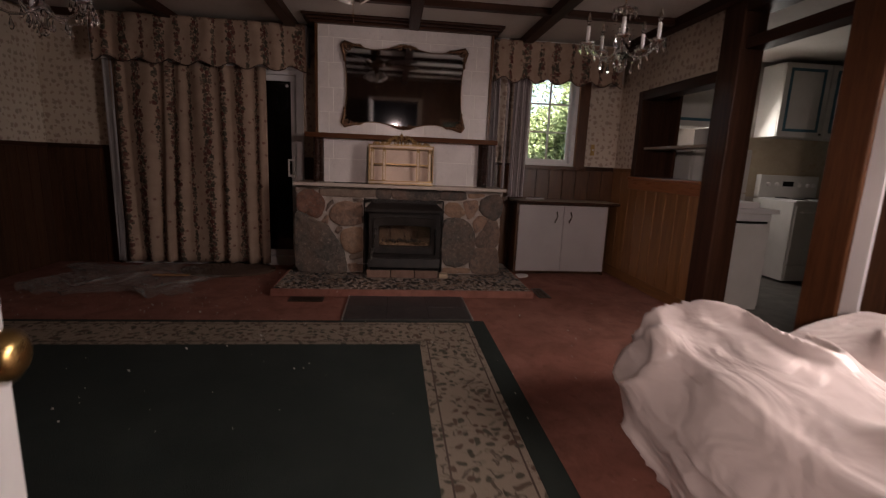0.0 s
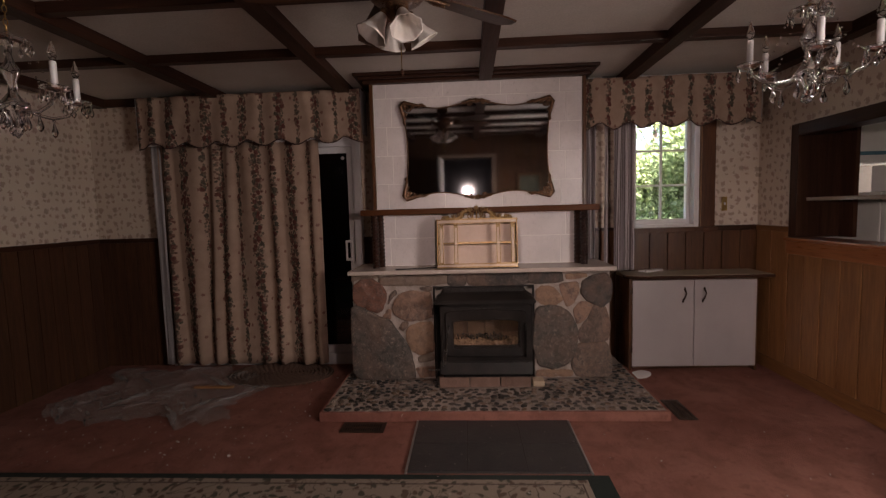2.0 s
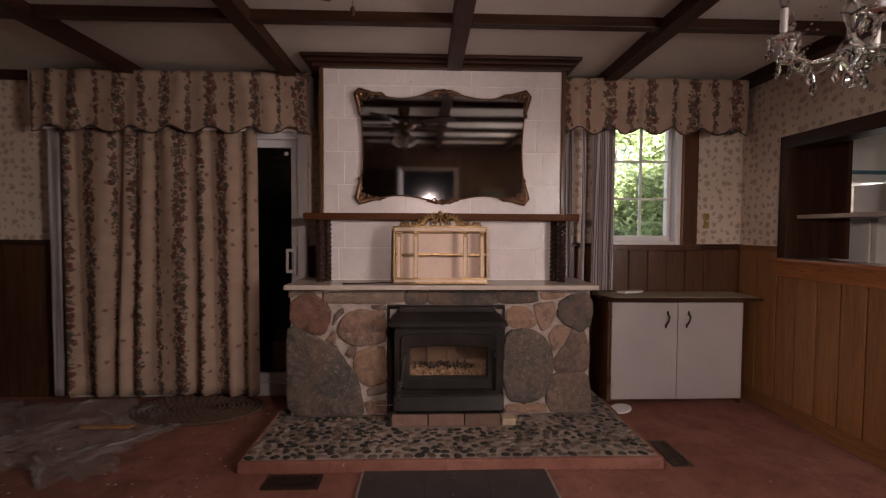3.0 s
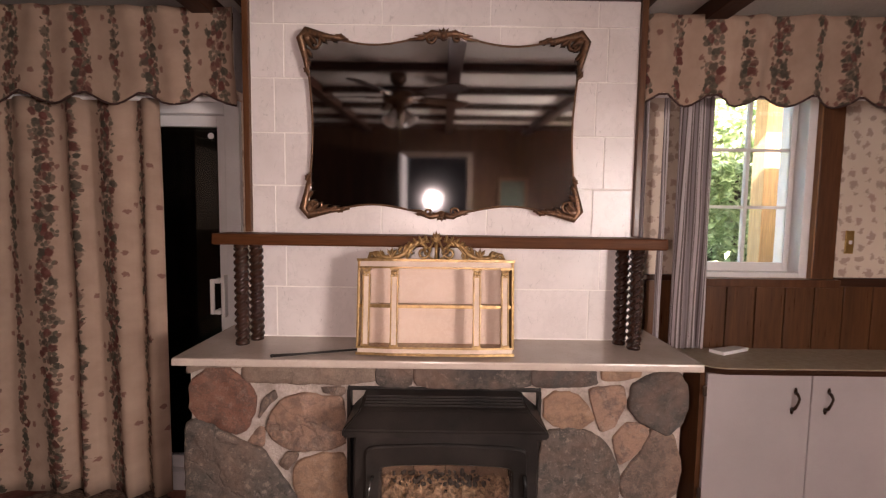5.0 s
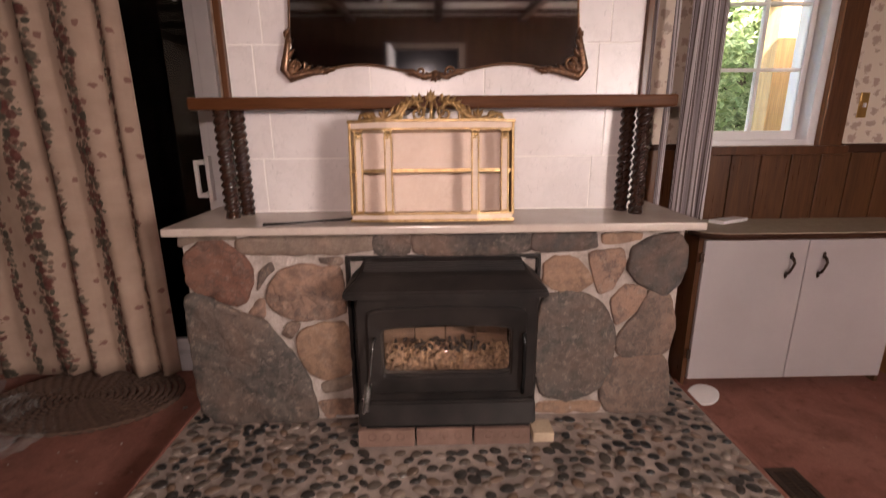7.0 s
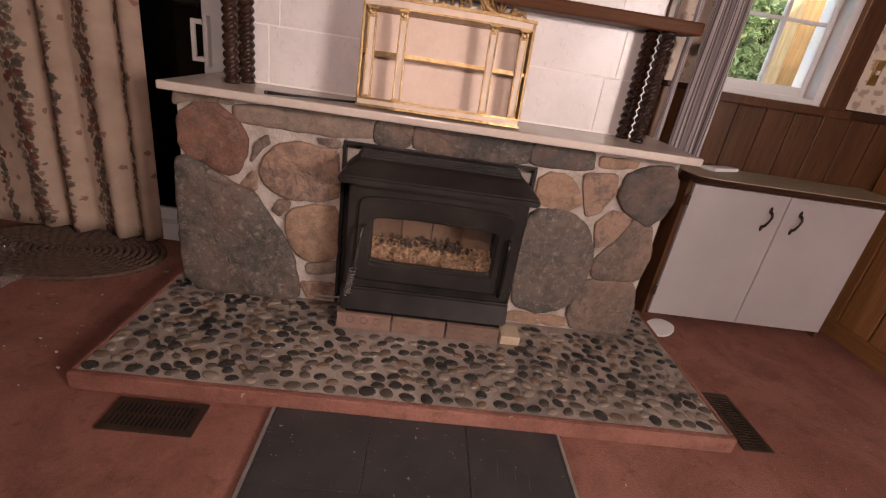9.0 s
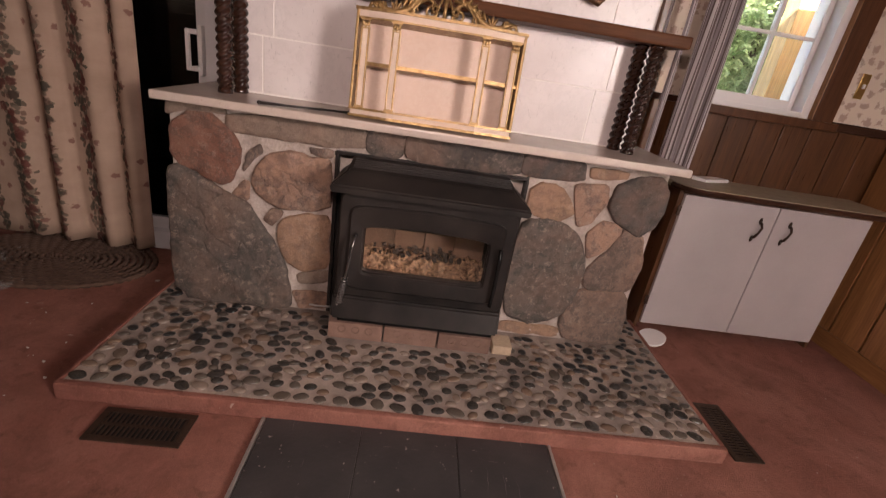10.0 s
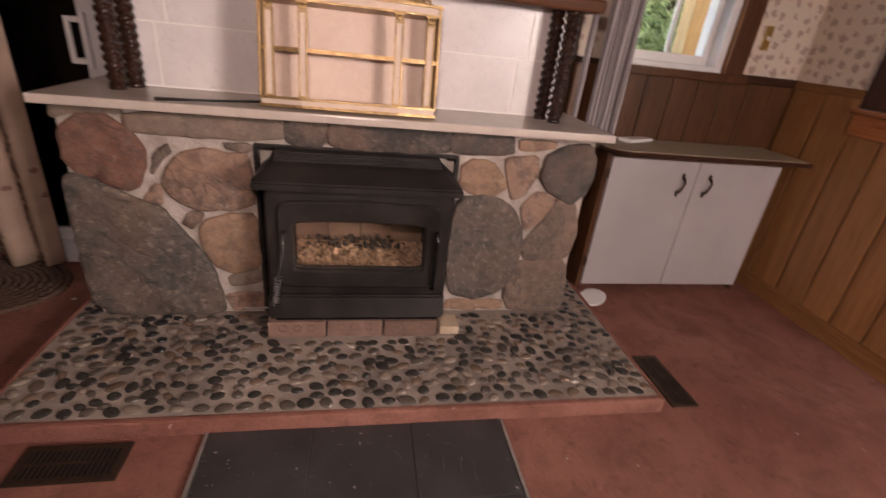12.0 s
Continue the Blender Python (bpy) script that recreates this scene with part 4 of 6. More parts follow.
bmesh.ops.bevel(bm, geom=bm.edges[:], offset=0.008, segments=3, affect='EDGES')
part("ash_lip", bm, BLACK_IRON, stove)
part("plinth", boxes((0.585, 1.235, 4.69, 5.2, 0.142, 0.172), bevel=0.003), BLACK_GLOSS, stove)
HANDLE_BLACK = plain("polished_black_rod", (0.26, 0.245, 0.235), (0.11, 0.105, 0.10), 9, 0.18, 0.02, 0.9)
handle = part("door_handle", tube([(0.640, 4.680, 0.535), (0.634, 4.650, 0.53), (0.628, 4.640, 0.48), (0.618, 4.636, 0.40), (0.612, 4.640, 0.345)], 0.006, 10), HANDLE_BLACK, stove_door, "curved black handle", smooth=True)
spring = [(0.611 + 0.0115 * math.cos(a * 0.55) - 0.00014 * a, 4.642 + 0.0115 * math.sin(a * 0.55), 0.366 - 0.00105 * a) for a in range(0, 112)]
part("spring_grip", tube(spring, 0.0026, 6), STEEL, stove_door, "coiled steel spring grip", smooth=True)
part("latch_rod", tube([(1.195, 4.672, 0.30), (1.198, 4.668, 0.36), (1.198, 4.668, 0.50), (1.195, 4.672, 0.55)], 0.008, 8), BLACK_GLOSS, stove_door, "upright hinge rod", smooth=True)
part("draught_pull", tube([(0.585, 4.70, 0.198), (0.50, 4.695, 0.196), (0.47, 4.694, 0.200)], 0.004, 6), STEEL, stove, "thin steel draught rod")
FIREBRICK = plain("firebox_brick", (0.22, 0.150, 0.112), (0.13, 0.088, 0.066), 7, 0.9, 0.5, own=0.2)
for i in range(4):
    part("firebrick", boxes((0.635 + 0.1375 * i, 0.77 + 0.1375 * i, 4.98, 5.02, 0.205, 0.655), bevel=0.004), FIREBRICK, stove)
bm = bmesh.new()
nx, ny = 40, 16
rows = []
for j in range(ny + 1):
    rows.append([bm.verts.new((0.635 + 0.55 * i / nx, 4.745 + 0.235 * j / ny, 0.318 + 0.05 * j / ny + 0.030 * noise.fractal(Vector((i * 0.5, j * 0.5, 2.0)), 0.6, 2.0, 5))) for i in range(nx + 1)])
for a, b in zip(rows, rows[1:]):
    for i in range(nx):
        bm.faces.new((a[i], a[i + 1], b[i + 1], b[i]))
edge = [bm.verts.new((x, y, 0.202)) for x, y in ((0.635, 4.745), (1.185, 4.745))]
bm.faces.new([edge[0], edge[1]] + [v for v in rows[0][::-1]])
tagged(part("ash_heap", bm, plain("wood_ash", (0.62, 0.45, 0.31), (0.11, 0.075, 0.055), 62, 0.95, 0.9, depth=0.008, grit=0.5), None, smooth=False), "heap of pale ash inside the stove", "ash", kind="stuff")
CHAR = plain("charcoal", (0.022, 0.019, 0.017), (0.085, 0.07, 0.06), 30, 0.9, 0.8)
bm = bmesh.new()
rnd = random.Random(5)
for i in range(80):
    r = 0.003 + 0.012 * rnd.random() ** 1.5
    c = (0.90 + 0.24 * (rnd.random() + rnd.random() - 1), 4.875 + 0.08 * rnd.random(), 0)
    h = 0.352 + 0.045 * (c[1] - 4.745) / 0.235 + 0.016 * rnd.random()
    bmesh.ops.create_icosphere(bm, subdivisions=1, radius=r, matrix=pose(c[0], c[1], h, rnd.random() * 90, rnd.random() * 90, rnd.random() * 90) @ Matrix.Diagonal((1.6, 0.8, 0.8, 1)))
tagged(part("charcoal", bm, CHAR), "charred lumps of burnt wood on the ash", "charcoal", kind="stuff")
# black strips: dark frame lines, and the shadow under the lintel as a bar
part("surround_frame", boxes((0.512, 1.288, 4.858, 4.90, 0.790, 0.804), (0.510, 0.524, 4.858, 4.90, 0.075, 0.790), (1.276, 1.290, 4.858, 4.90, 0.40, 0.790), bevel=0.002), BLACK_IRON, stove, "thin dark frame lines and painted lintel shadow round the opening")
INSULATION = plain("pale_insulation", (0.62, 0.56, 0.50), (0.50, 0.44, 0.38), 12, 0.9)
for x0, x1 in ((0.517, 0.60), (1.22, 1.283)):
    part("side_panel", boxes((x0, x1, 4.93, 4.94, 0.70, 0.80)), INSULATION, stove, "pale insulation board at the sides")
    # added black sheet makes the gap beside the stove read as deep shade
    part("shroud", boxes((x0, x1, 4.905, 4.925, 0.075, 0.70), bevel=0.002), BLACK_IRON, stove, "black sheet for the shaded gap beside the firebox")

# bricks under the stove, with three dimples each
bm = bmesh.new()
box(bm, 0, 0.222, 0, 0.10, 0, 0.074, bevel=0.004)
brick_mesh = bpy.data.meshes.new("brick")
bm.to_mesh(brick_mesh)
bm.free()
brick_mesh.materials.append(BRICK)
brick_row = thing("brick_row", (0.555, 4.675, 0.068), "row of pinkish bricks under the stove", "bricks")
for i in range(3):
    ob = new("brick", brick_mesh)
    ob.parent, ob.location = brick_row, (0.229 * i, 0.004 * (i % 2), 0)
    for k in range(3):
        b2 = lathe([(0.0175, -0.001), (0.0175, 0.0022), (0.0135, 0.0024), (0.0125, -0.001)], seg=12)
        part("dimple", b2, BRICK, brick_row, local=True).matrix_local = pose(0.229 * i + 0.055 + 0.056 * k, 0.004 * (i % 2), 0.045, 90, 0, 0)
chip = boxes((1.25, 1.335, 4.685, 4.78, 0.066, 0.108), bevel=0.006)
tagged(part("loose_block", chip, plain("pale_block", (0.50, 0.38, 0.26), (0.40, 0.30, 0.21), 12, 0.9)), "pale loose block beside the stove", "block")

# ---- mirror over the mantel ----
mirror = thing("wall_mirror", (0.878, 5.052, 1.865), "wavy mirror with aged gilt corner ornaments", "mirror")
mirror.matrix_world = pose(0.878, 5.052, 1.865, 1.7, 0, 0)


def mirror_edge():
    pts, n = [], 26
    W, Hh = 0.585, 0.37
    for i in range(n):
        x = -W + 2 * W * i / n
        pts.append((x, -Hh + 0.040 * math.sin(math.pi * abs(x) / W) ** 2))
    for i in range(n):
        f = i / n
        pts.append((W - 0.035 * math.sin(math.pi * f), -Hh + 2 * Hh * f))
    for i in range(n):
        x = W - 2 * W * i / n
        pts.append((x, Hh - 0.040 * math.sin(math.pi * abs(x) / W) ** 2))
    for i in range(n):
        f = i / n
        pts.append((-W + 0.035 * math.sin(math.pi * f), Hh - 2 * Hh * f))
    return pts


edge_line = mirror_edge()
part("mirror_glass", plate(edge_line, -0.006, 0.004), MIRROR, mirror, local=True)
rim = tube([(x, -0.004, z) for x, z in edge_line + edge_line[:2]], 0.005, 6)
part("rim", rim, BRONZE, mirror, "thin tarnished rim", smooth=True, local=True)


def scroll(cx, cz, size, turns, start, sign, y=-0.012):
    pts = []
    for i in range(26):
        f = i / 25
        a = start + sign * f * turns * 2 * math.pi
        r = size * (1 - 0.82 * f)
        pts.append((cx + r * math.cos(a), y, cz + r * math.sin(a)))
    return pts


def leafwork(bm, base, tip, width, y=-0.012):
    """A small cast leaf between two points."""
    a, b = Vector(base), Vector(tip)
    side = Vector((-(b - a).y, (b - a).x)).normalized()
    n = 7
    line = []
    for i in range(n):
        f = i / (n - 1)
        w = width * math.sin(math.pi * min(1, f * 0.9 + 0.1)) * (0.8 + 0.2 * math.cos(f * 18))
        p = a.lerp(b, f) + side * 0.2 * width * math.sin(f * 3)
        line.append((p, w))
    rows = [[bm.verts.new((*(q for q in ((p + side * w * s).x,)), y - 0.012 * (1 - abs(s)) - 0.002, (p + side * w * s).y)) for s in (-1, -0.5, 0, 0.5, 1)] for p, w in line]
    for r0, r1 in zip(rows, rows[1:]):
        for k in range(4):
            bm.faces.new((r0[k], r0[k + 1], r1[k + 1], r1[k]))


def corner_ornament(sx, sz):
    bm = bmesh.new()
    x, z = sx * 0.585, sz * 0.37
    tube([(x - sx * 0.19, -0.010, z - sz * 0.022), (x - sx * 0.10, -0.014, z - sz * 0.012), (x - sx * 0.015, -0.016, z + sz * 0.010), (x + sx * 0.008, -0.016, z - sz * 0.02), (x - sx * 0.012, -0.014, z - sz * 0.10), (x - sx * 0.022, -0.010, z - sz * 0.17)], lambda f: 0.006 + 0.012 * math.sin(math.pi * f), 8, bm)
    for k in range(4):
        leafwork(bm, (x - sx * (0.02 + 0.04 * k), z - sz * 0.005), (x - sx * (0.06 + 0.042 * k), z - sz * (0.045 - 0.006 * k)), 0.014)
        leafwork(bm, (x - sx * 0.005, z - sz * (0.02 + 0.04 * k)), (x - sx * (0.045 - 0.006 * k), z - sz * (0.06 + 0.036 * k)), 0.014)
    tube(scroll(x - sx * 0.045, z - sz * 0.035, 0.028, 1.2, 0.5, sx), 0.006, 6, bm)
    bmesh.ops.create_icosphere(bm, subdivisions=2, radius=0.020, matrix=pose(x - sx * 0.018, -0.016, z - sz * 0.016) @ Matrix.Diagonal((1, 0.6, 1, 1)))
    part("corner_ornament", bm, BRONZE, mirror, "cast acanthus corner", smooth=True, local=True)


def middle_ornament(sz):
    bm = bmesh.new()
    z = sz * 0.368
    for s in (-1, 1):
        tube([(0, -0.014, z), (s * 0.05, -0.014, z + sz * 0.012), (s * 0.09, -0.012, z - sz * 0.012), (s * 0.145, -0.010, z - sz * 0.016)], lambda f: 0.011 * (1 - f) + 0.004, 7, bm)
        tube(scroll(s * 0.055, z - sz * 0.008, 0.022, 1.3, 0, s), 0.005, 6, bm)
        for k in range(3):
            leafwork(bm, (s * 0.02 * (k + 1), z), (s * (0.05 + 0.035 * k), z + sz * (0.022 - 0.012 * k)), 0.010)
    for k in range(5):
        a = math.pi * (0.1 + 0.2 * k)
        leafwork(bm, (0, z), (0.035 * math.cos(a), z + sz * 0.034 * math.sin(a)), 0.010)
    bmesh.ops.create_icosphere(bm, subdivisions=2, radius=0.016, matrix=pose(0, -0.018, z))
    part("middle_ornament", bm, BRONZE, mirror, "cast flower and scroll", smooth=True, local=True)


for sx in (-1, 1):
    for sz in (-1, 1):
        corner_ornament(sx, sz)
middle_ornament(1)
middle_ornament(-1)

# ---- gilt display shelf that leans on the mantel ----
gilt = thing("gilt_display_shelf", (0.860, 4.838, 0.9465), "gilt display shelf with pilasters and pierced crest", "display shelf")
gilt.matrix_world = pose(0.860, 4.836, 0.9465, -7.5, 0, 0)


def bow(k, z0, z1, grow=0.0):
    g = grow
    return slab_xy([(-0.305 - g, 0.076), (0.305 + g, 0.076), (0.305 + g, -0.016 - g), (0.165, -0.040 - g), (-0.165, -0.040 - g), (-0.305 - g, -0.016 - g)], z0, z1)


part("back_panel", boxes((-0.30, 0.30, 0.066, 0.074, 0.03, 0.355)), DAMASK, gilt, "peach damask back panel", local=True)
part("base_moulding", bow(0, 0.0, 0.010, 0.004), GOLD, gilt, local=True)
part("base_band", bow(0, 0.010, 0.026, -0.002), CREAM, gilt, "cream painted band", local=True)
part("base_moulding", bow(0, 0.026, 0.034, 0.003), GOLD, gilt, local=True)
part("middle_shelf", bow(0, 0.183, 0.196, -0.006), GOLD, gilt, local=True)
part("head_moulding", bow(0, 0.337, 0.343, 0.002), GOLD, gilt, local=True)
part("head_band", bow(0, 0.344, 0.364, -0.002), CREAM, gilt, "cream painted band", local=True)
part("head_moulding", bow(0, 0.364, 0.374, 0.006), GOLD, gilt, local=True)
for s in (-1, 1):
    part("side_board", boxes((s * 0.303 - 0.005, s * 0.303 + 0.005, -0.018, 0.078, 0.034, 0.372), bevel=0.002), GOLD, gilt, local=True)
    for x, y in ((0.272, -0.010), (0.160, -0.030)):
        pil = part("pilaster", boxes((s * x - 0.009, s * x + 0.009, y - 0.010, y + 0.006, 0.040, 0.312), bevel=0.002), CREAM, gilt, "cream pilaster with gilt edges", local=True)
        part("fillet", boxes((s * x - 0.015, s * x - 0.009, y - 0.0125, y + 0.006, 0.036, 0.314), (s * x + 0.009, s * x + 0.015, y - 0.0125, y + 0.006, 0.036, 0.314), bevel=0.0015), GOLD, pil, local=True)
        cap_bm = boxes((s * x - 0.018, s * x + 0.018, y - 0.016, y + 0.006, 0.330, 0.337), (s * x - 0.016, s * x + 0.016, y - 0.015, y + 0.006, 0.304, 0.309), bevel=0.001)
        for k in (-1, 0, 1):
            bmesh.ops.create_icosphere(cap_bm, subdivisions=1, radius=0.0085, matrix=pose(s * x + 0.009 * k, y - 0.011, 0.318 + 0.004 * abs(k)) @ Matrix.Diagonal((0.8, 0.7, 1.3, 1)))
        part("capital", cap_bm, GOLD, pil, local=True)
        part("foot", boxes((s * x - 0.017, s * x + 0.017, y - 0.015, y + 0.006, 0.034, 0.042), bevel=0.001), GOLD, pil, local=True)
bm = bmesh.new()
Y = 0.004
for s in (-1, 1):
    tube([(s * 0.27, Y, 0.374), (s * 0.262, Y, 0.392), (s * 0.235, Y, 0.396), (s * 0.205, Y, 0.380), (s * 0.165, Y, 0.378), (s * 0.13, Y, 0.392), (s * 0.105, Y, 0.420), (s * 0.07, Y, 0.436), (s * 0.045, Y, 0.425), (s * 0.05, Y, 0.405)], lambda f: 0.0055 + 0.005 * math.sin(math.pi * f), 7, bm)
    tube(scroll(s * 0.225, 0.388, 0.016, 1.3, 1.0, s, Y), 0.004, 6, bm)
    tube(scroll(s * 0.052, 0.398, 0.026, 1.4, 1.5, s, Y), 0.005, 6, bm)
    tube(scroll(s * 0.115, 0.392, 0.018, 1.2, 0.0, -s, Y), 0.004, 6, bm)
    tube([(s * 0.015, Y, 0.376), (s * 0.03, Y, 0.384), (s * 0.022, Y, 0.42), (s * 0.012, Y, 0.44)], 0.004, 6, bm)
    for k in range(5):
        f = k / 4
        leafwork(bm, (s * (0.15 - 0.02 * k), 0.395 + 0.030 * f), (s * (0.135 - 0.022 * k), 0.424 + 0.030 * f), 0.010, Y)
    for k in range(3):
        leafwork(bm, (s * (0.175), 0.378), (s * (0.155 + 0.02 * k), 0.418 - 0.007 * abs(k - 1)), 0.009, Y)
    for k in range(6):
        a = k * math.pi / 3
        bmesh.ops.create_icosphere(bm, subdivisions=1, radius=0.0065, matrix=pose(s * 0.036 + 0.010 * math.cos(a), Y - 0.008, 0.404 + 0.010 * math.sin(a)))
for k in range(5):
    a = math.pi * (0.14 + 0.18 * k)
    leafwork(bm, (0, 0.435), (0.026 * math.cos(a), 0.44 + 0.040 * math.sin(a)), 0.008, Y)
tube([(0, Y, 0.374), (0, Y, 0.44)], 0.007, 8, bm)
for s in (-1, 1):
    for k in range(6):
        a = math.pi * (0.47 - 0.075 * k)
        leafwork(bm, (s * (0.030 + 0.085 * math.cos(a)), 0.378 + 0.062 * math.sin(a)), (s * (0.034 + 0.112 * math.cos(a)), 0.380 + 0.086 * math.sin(a)), 0.009, Y)
    tube([(s * 0.028, Y, 0.440), (s * 0.060, Y, 0.436), (s * 0.090, Y, 0.420), (s * 0.112, Y, 0.396), (s * 0.118, Y, 0.376)], 0.0055, 7, bm)
    tube([(s * 0.145, Y, 0.376), (s * 0.20, Y, 0.380), (s * 0.268, Y, 0.376)], 0.006, 7, bm)
    for k in range(3):
        leafwork(bm, (s * (0.215 + 0.012 * k), 0.380), (s * (0.222 + 0.018 * k), 0.408 - 0.004 * k), 0.008, Y)
for v in bm.verts:
    v.co.z = 0.374 + (v.co.z - 0.374) * 1.10
part("crest", bm, GOLD, gilt, "pierced gilt scrollwork crest", smooth=True, local=True)

# poker on the slab
poker = tube([(0.245, 4.775, 0.953), (0.33, 4.805, 0.951), (0.60, 4.895, 0.951)], lambda f: 0.0065 if f < 0.2 else 0.0045, 8)
bmesh.ops.create_icosphere(poker, subdivisions=2, radius=0.0075, matrix=pose(0.243, 4.774, 0.953))
tagged(part("poker", poker, BLACK_IRON, smooth=True), "thin dark iron poker lying on the slab", "poker")

# ---- cabinet under the window ----
cab = thing("base_cabinet", (2.63, 5.3, 0), "white two-door base cabinet with wooden side", "cabinet")
for nm, row in (("side", (2.115, 2.133, 5.19, 5.44, 0.0, 0.785)), ("side", (3.13, 3.148, 5.19, 5.44, 0.0, 0.785)), ("face_frame", (2.133, 3.13, 5.19, 5.21, 0.045, 0.785)), ("toe_kick", (2.133, 3.13, 5.26, 5.275, 0.0, 0.08))):
    part(nm, boxes(row), PANEL_WOOD, cab, "brown wooden " + nm.replace("_", " "))
for x0, x1, hx in ((2.138, 2.630, 2.555), (2.634, 3.127, 2.712)):
    leaf = part("door", boxes((x0, x1, 5.170, 5.190, 0.045, 0.768), bevel=0.004), CABINET_PAINT, cab)
    pts = [(hx, 5.168, 0.685), (hx - 0.002, 5.150, 0.680), (hx + 0.004, 5.145, 0.660), (hx - 0.003, 5.146, 0.635), (hx - 0.012, 5.150, 0.612), (hx - 0.013, 5.168, 0.600)]
    hb = tube(pts, lambda f: 0.0045 + 0.003 * abs(math.cos(f * math.pi)), 8)
    for z, xx in ((0.69, hx), (0.596, hx - 0.013)):
        bmesh.ops.create_icosphere(hb, subdivisions=2, radius=0.012, matrix=pose(xx, 5.166, z) @ Matrix.Diagonal((0.7, 0.4, 1.5, 1)))
    part("handle", hb, plain("antique_bronze", (0.06, 0.035, 0.022), (0.035, 0.022, 0.016), 30, 0.4, 0.2, 0.8), leaf, "curved antique bronze pull", smooth=True)
for z in (0.16, 0.66):
    part("hinge", boxes((2.118, 2.136, 5.165, 5.172, z, z + 0.05), bevel=0.002), VENT_METAL, cab)
outline = [(3.22, 5.455), (3.22, 5.105), (2.20, 5.105)] + [(2.20 - 0.115 * math.sin(a * math.pi / 16), 5.22 - 0.115 * math.cos(a * math.pi / 16)) for a in range(1, 9)] + [(2.085, 5.455)]
top_bm = slab_xy(outline, 0.787, 0.815)
bmesh.ops.bevel(top_bm, geom=[e for e in top_bm.edges if abs(e.verts[0].co.z - e.verts[1].co.z) < 1e-6], offset=0.004, segments=2, affect='EDGES')
tagged(part("countertop", top_bm, plain("cream_laminate", (0.40, 0.33, 0.24), (0.34, 0.275, 0.20), 40, 0.4, 0.1, fine=300)), "worn cream laminate countertop with dark edge", "countertop")
part("edge_band", tube([(x, y, 0.800) for x, y in [(3.22, 5.103), (2.20, 5.103)] + [(2.20 - 0.117 * math.sin(a * math.pi / 16), 5.22 - 0.117 * math.cos(a * math.pi / 16)) for a in range(1, 9)]], 0.0135, 6), DARK_ALONG_X, None).parent = None
tagged(bpy.data.objects["edge_band"], "dark edge band of the countertop", "edge band")
fold = slab_xy([(2.25, 5.36), (2.29, 5.30), (2.47, 5.39), (2.42, 5.425)], 0.816, 0.832)
tagged(part("paper_packet", fold, WHITE_PAINT), "small flat white paper packet on the counter", "packet")
lid = slab_xy(oval(2.18, 5.09, 0.10, 0.065, 0.75, 2.2, 24), 0.002, 0.012)
tagged(part("paper_scrap", lid, WHITE_PAINT), "curved white paper scrap on the carpet", "paper")
sw = thing("switch_plate", (3.006, NORTH - 0.005, 1.38), "brass light switch plate on the wallpaper", "switch")
part("plate", boxes((2.984, 3.028, NORTH - 0.006, NORTH + 0.001, 1.32, 1.44), bevel=0.002), BRASS, sw)
part("toggle", boxes((3.0, 3.012, NORTH - 0.016, NORTH - 0.006, 1.37, 1.39), bevel=0.002), WHITE_PAINT, sw, "white toggle")

# ---- curtains ----


def cloth(name, x0, x1, z0, z1, y, folds, amp, label, material=None, scallop=0.0, waves=6, flare=0.0, seed=0, gather=1.25, cat="curtain", nz=26, thick=0.003):
    """A hanging cloth with soft pleats; its lower edge may be scalloped."""
    n = folds * 12
    bm = bmesh.new()
    uv = bm.loops.layers.uv.new("UVMap")
    grid, length = [], 0.0
    us = [0.0]
    for i in range(1, n + 1):
        us.append(us[-1] + (x1 - x0) / n * gather)
    for j in range(nz + 1):
        f = j / nz
        row = []
        for i in range(n + 1):
            s = i / n
            drift = 0.75 * noise.noise(Vector((s * folds * 0.6, seed, f * 0.5)))
            ph = 2 * math.pi * (s * folds + drift)
            lower = z0 + scallop * (1 - abs(math.cos(math.pi * s * waves)) ** 1.3) if scallop else z0 + 0.012 * noise.noise(Vector((s * 7, seed, 3)))
            yy = y + amp * (0.75 + 0.35 * f) * (0.75 + 0.75 * noise.noise(Vector((s * folds * 0.45, seed + 9.0, f * 0.4)))) * (math.sin(ph) + 0.25 * math.sin(2 * ph + 1)) + 0.01 * noise.noise(Vector((s * 4, f * 3, seed)))
            xx = x0 + (x1 - x0) * s + flare * f * (s - 0.5) + 0.006 * math.cos(ph)
            row.append(bm.verts.new((xx, yy, z1 + (lower - z1) * f)))
        grid.append(row)
    for j in range(nz):
        for i in range(n):
            fc = bm.faces.new((grid[j][i], grid[j][i + 1], grid[j + 1][i + 1], grid[j + 1][i]))
            for lp, (a, b) in zip(fc.loops, ((j, i), (j, i + 1), (j + 1, i + 1), (j + 1, i))):
                lp[uv].uv = (us[b] + seed * 0.37, (grid[a][b].co.z - z0) + seed * 1.7)
    hem = [v.co.copy() for v in grid[-1]]
    top_z = z1
    own = thing(name, ((x0 + x1) / 2, y, z0), label, cat)
    body = part("cloth", bm, material or DRAPE, own, smooth=True)
    body.modifiers.new("thickness", 'SOLIDIFY').thickness = thick
    return own, hem


drape, _ = cloth("drape", -1.955, -0.50, 0.045, 2.03, 5.335, 8, 0.036, "long cream floral drape drawn across the sliding door", seed=1)
part("rod", tube([(-2.03, 5.34, 2.035), (-0.2, 5.34, 2.035)], 0.012, 8), WHITE_PAINT, drape, "white curtain rod")
liner, _ = cloth("curtain_lining", -2.02, -1.93, 0.04, 2.03, 5.35, 1, 0.012, "pale lining at the edge of the drape", LINING, seed=2)
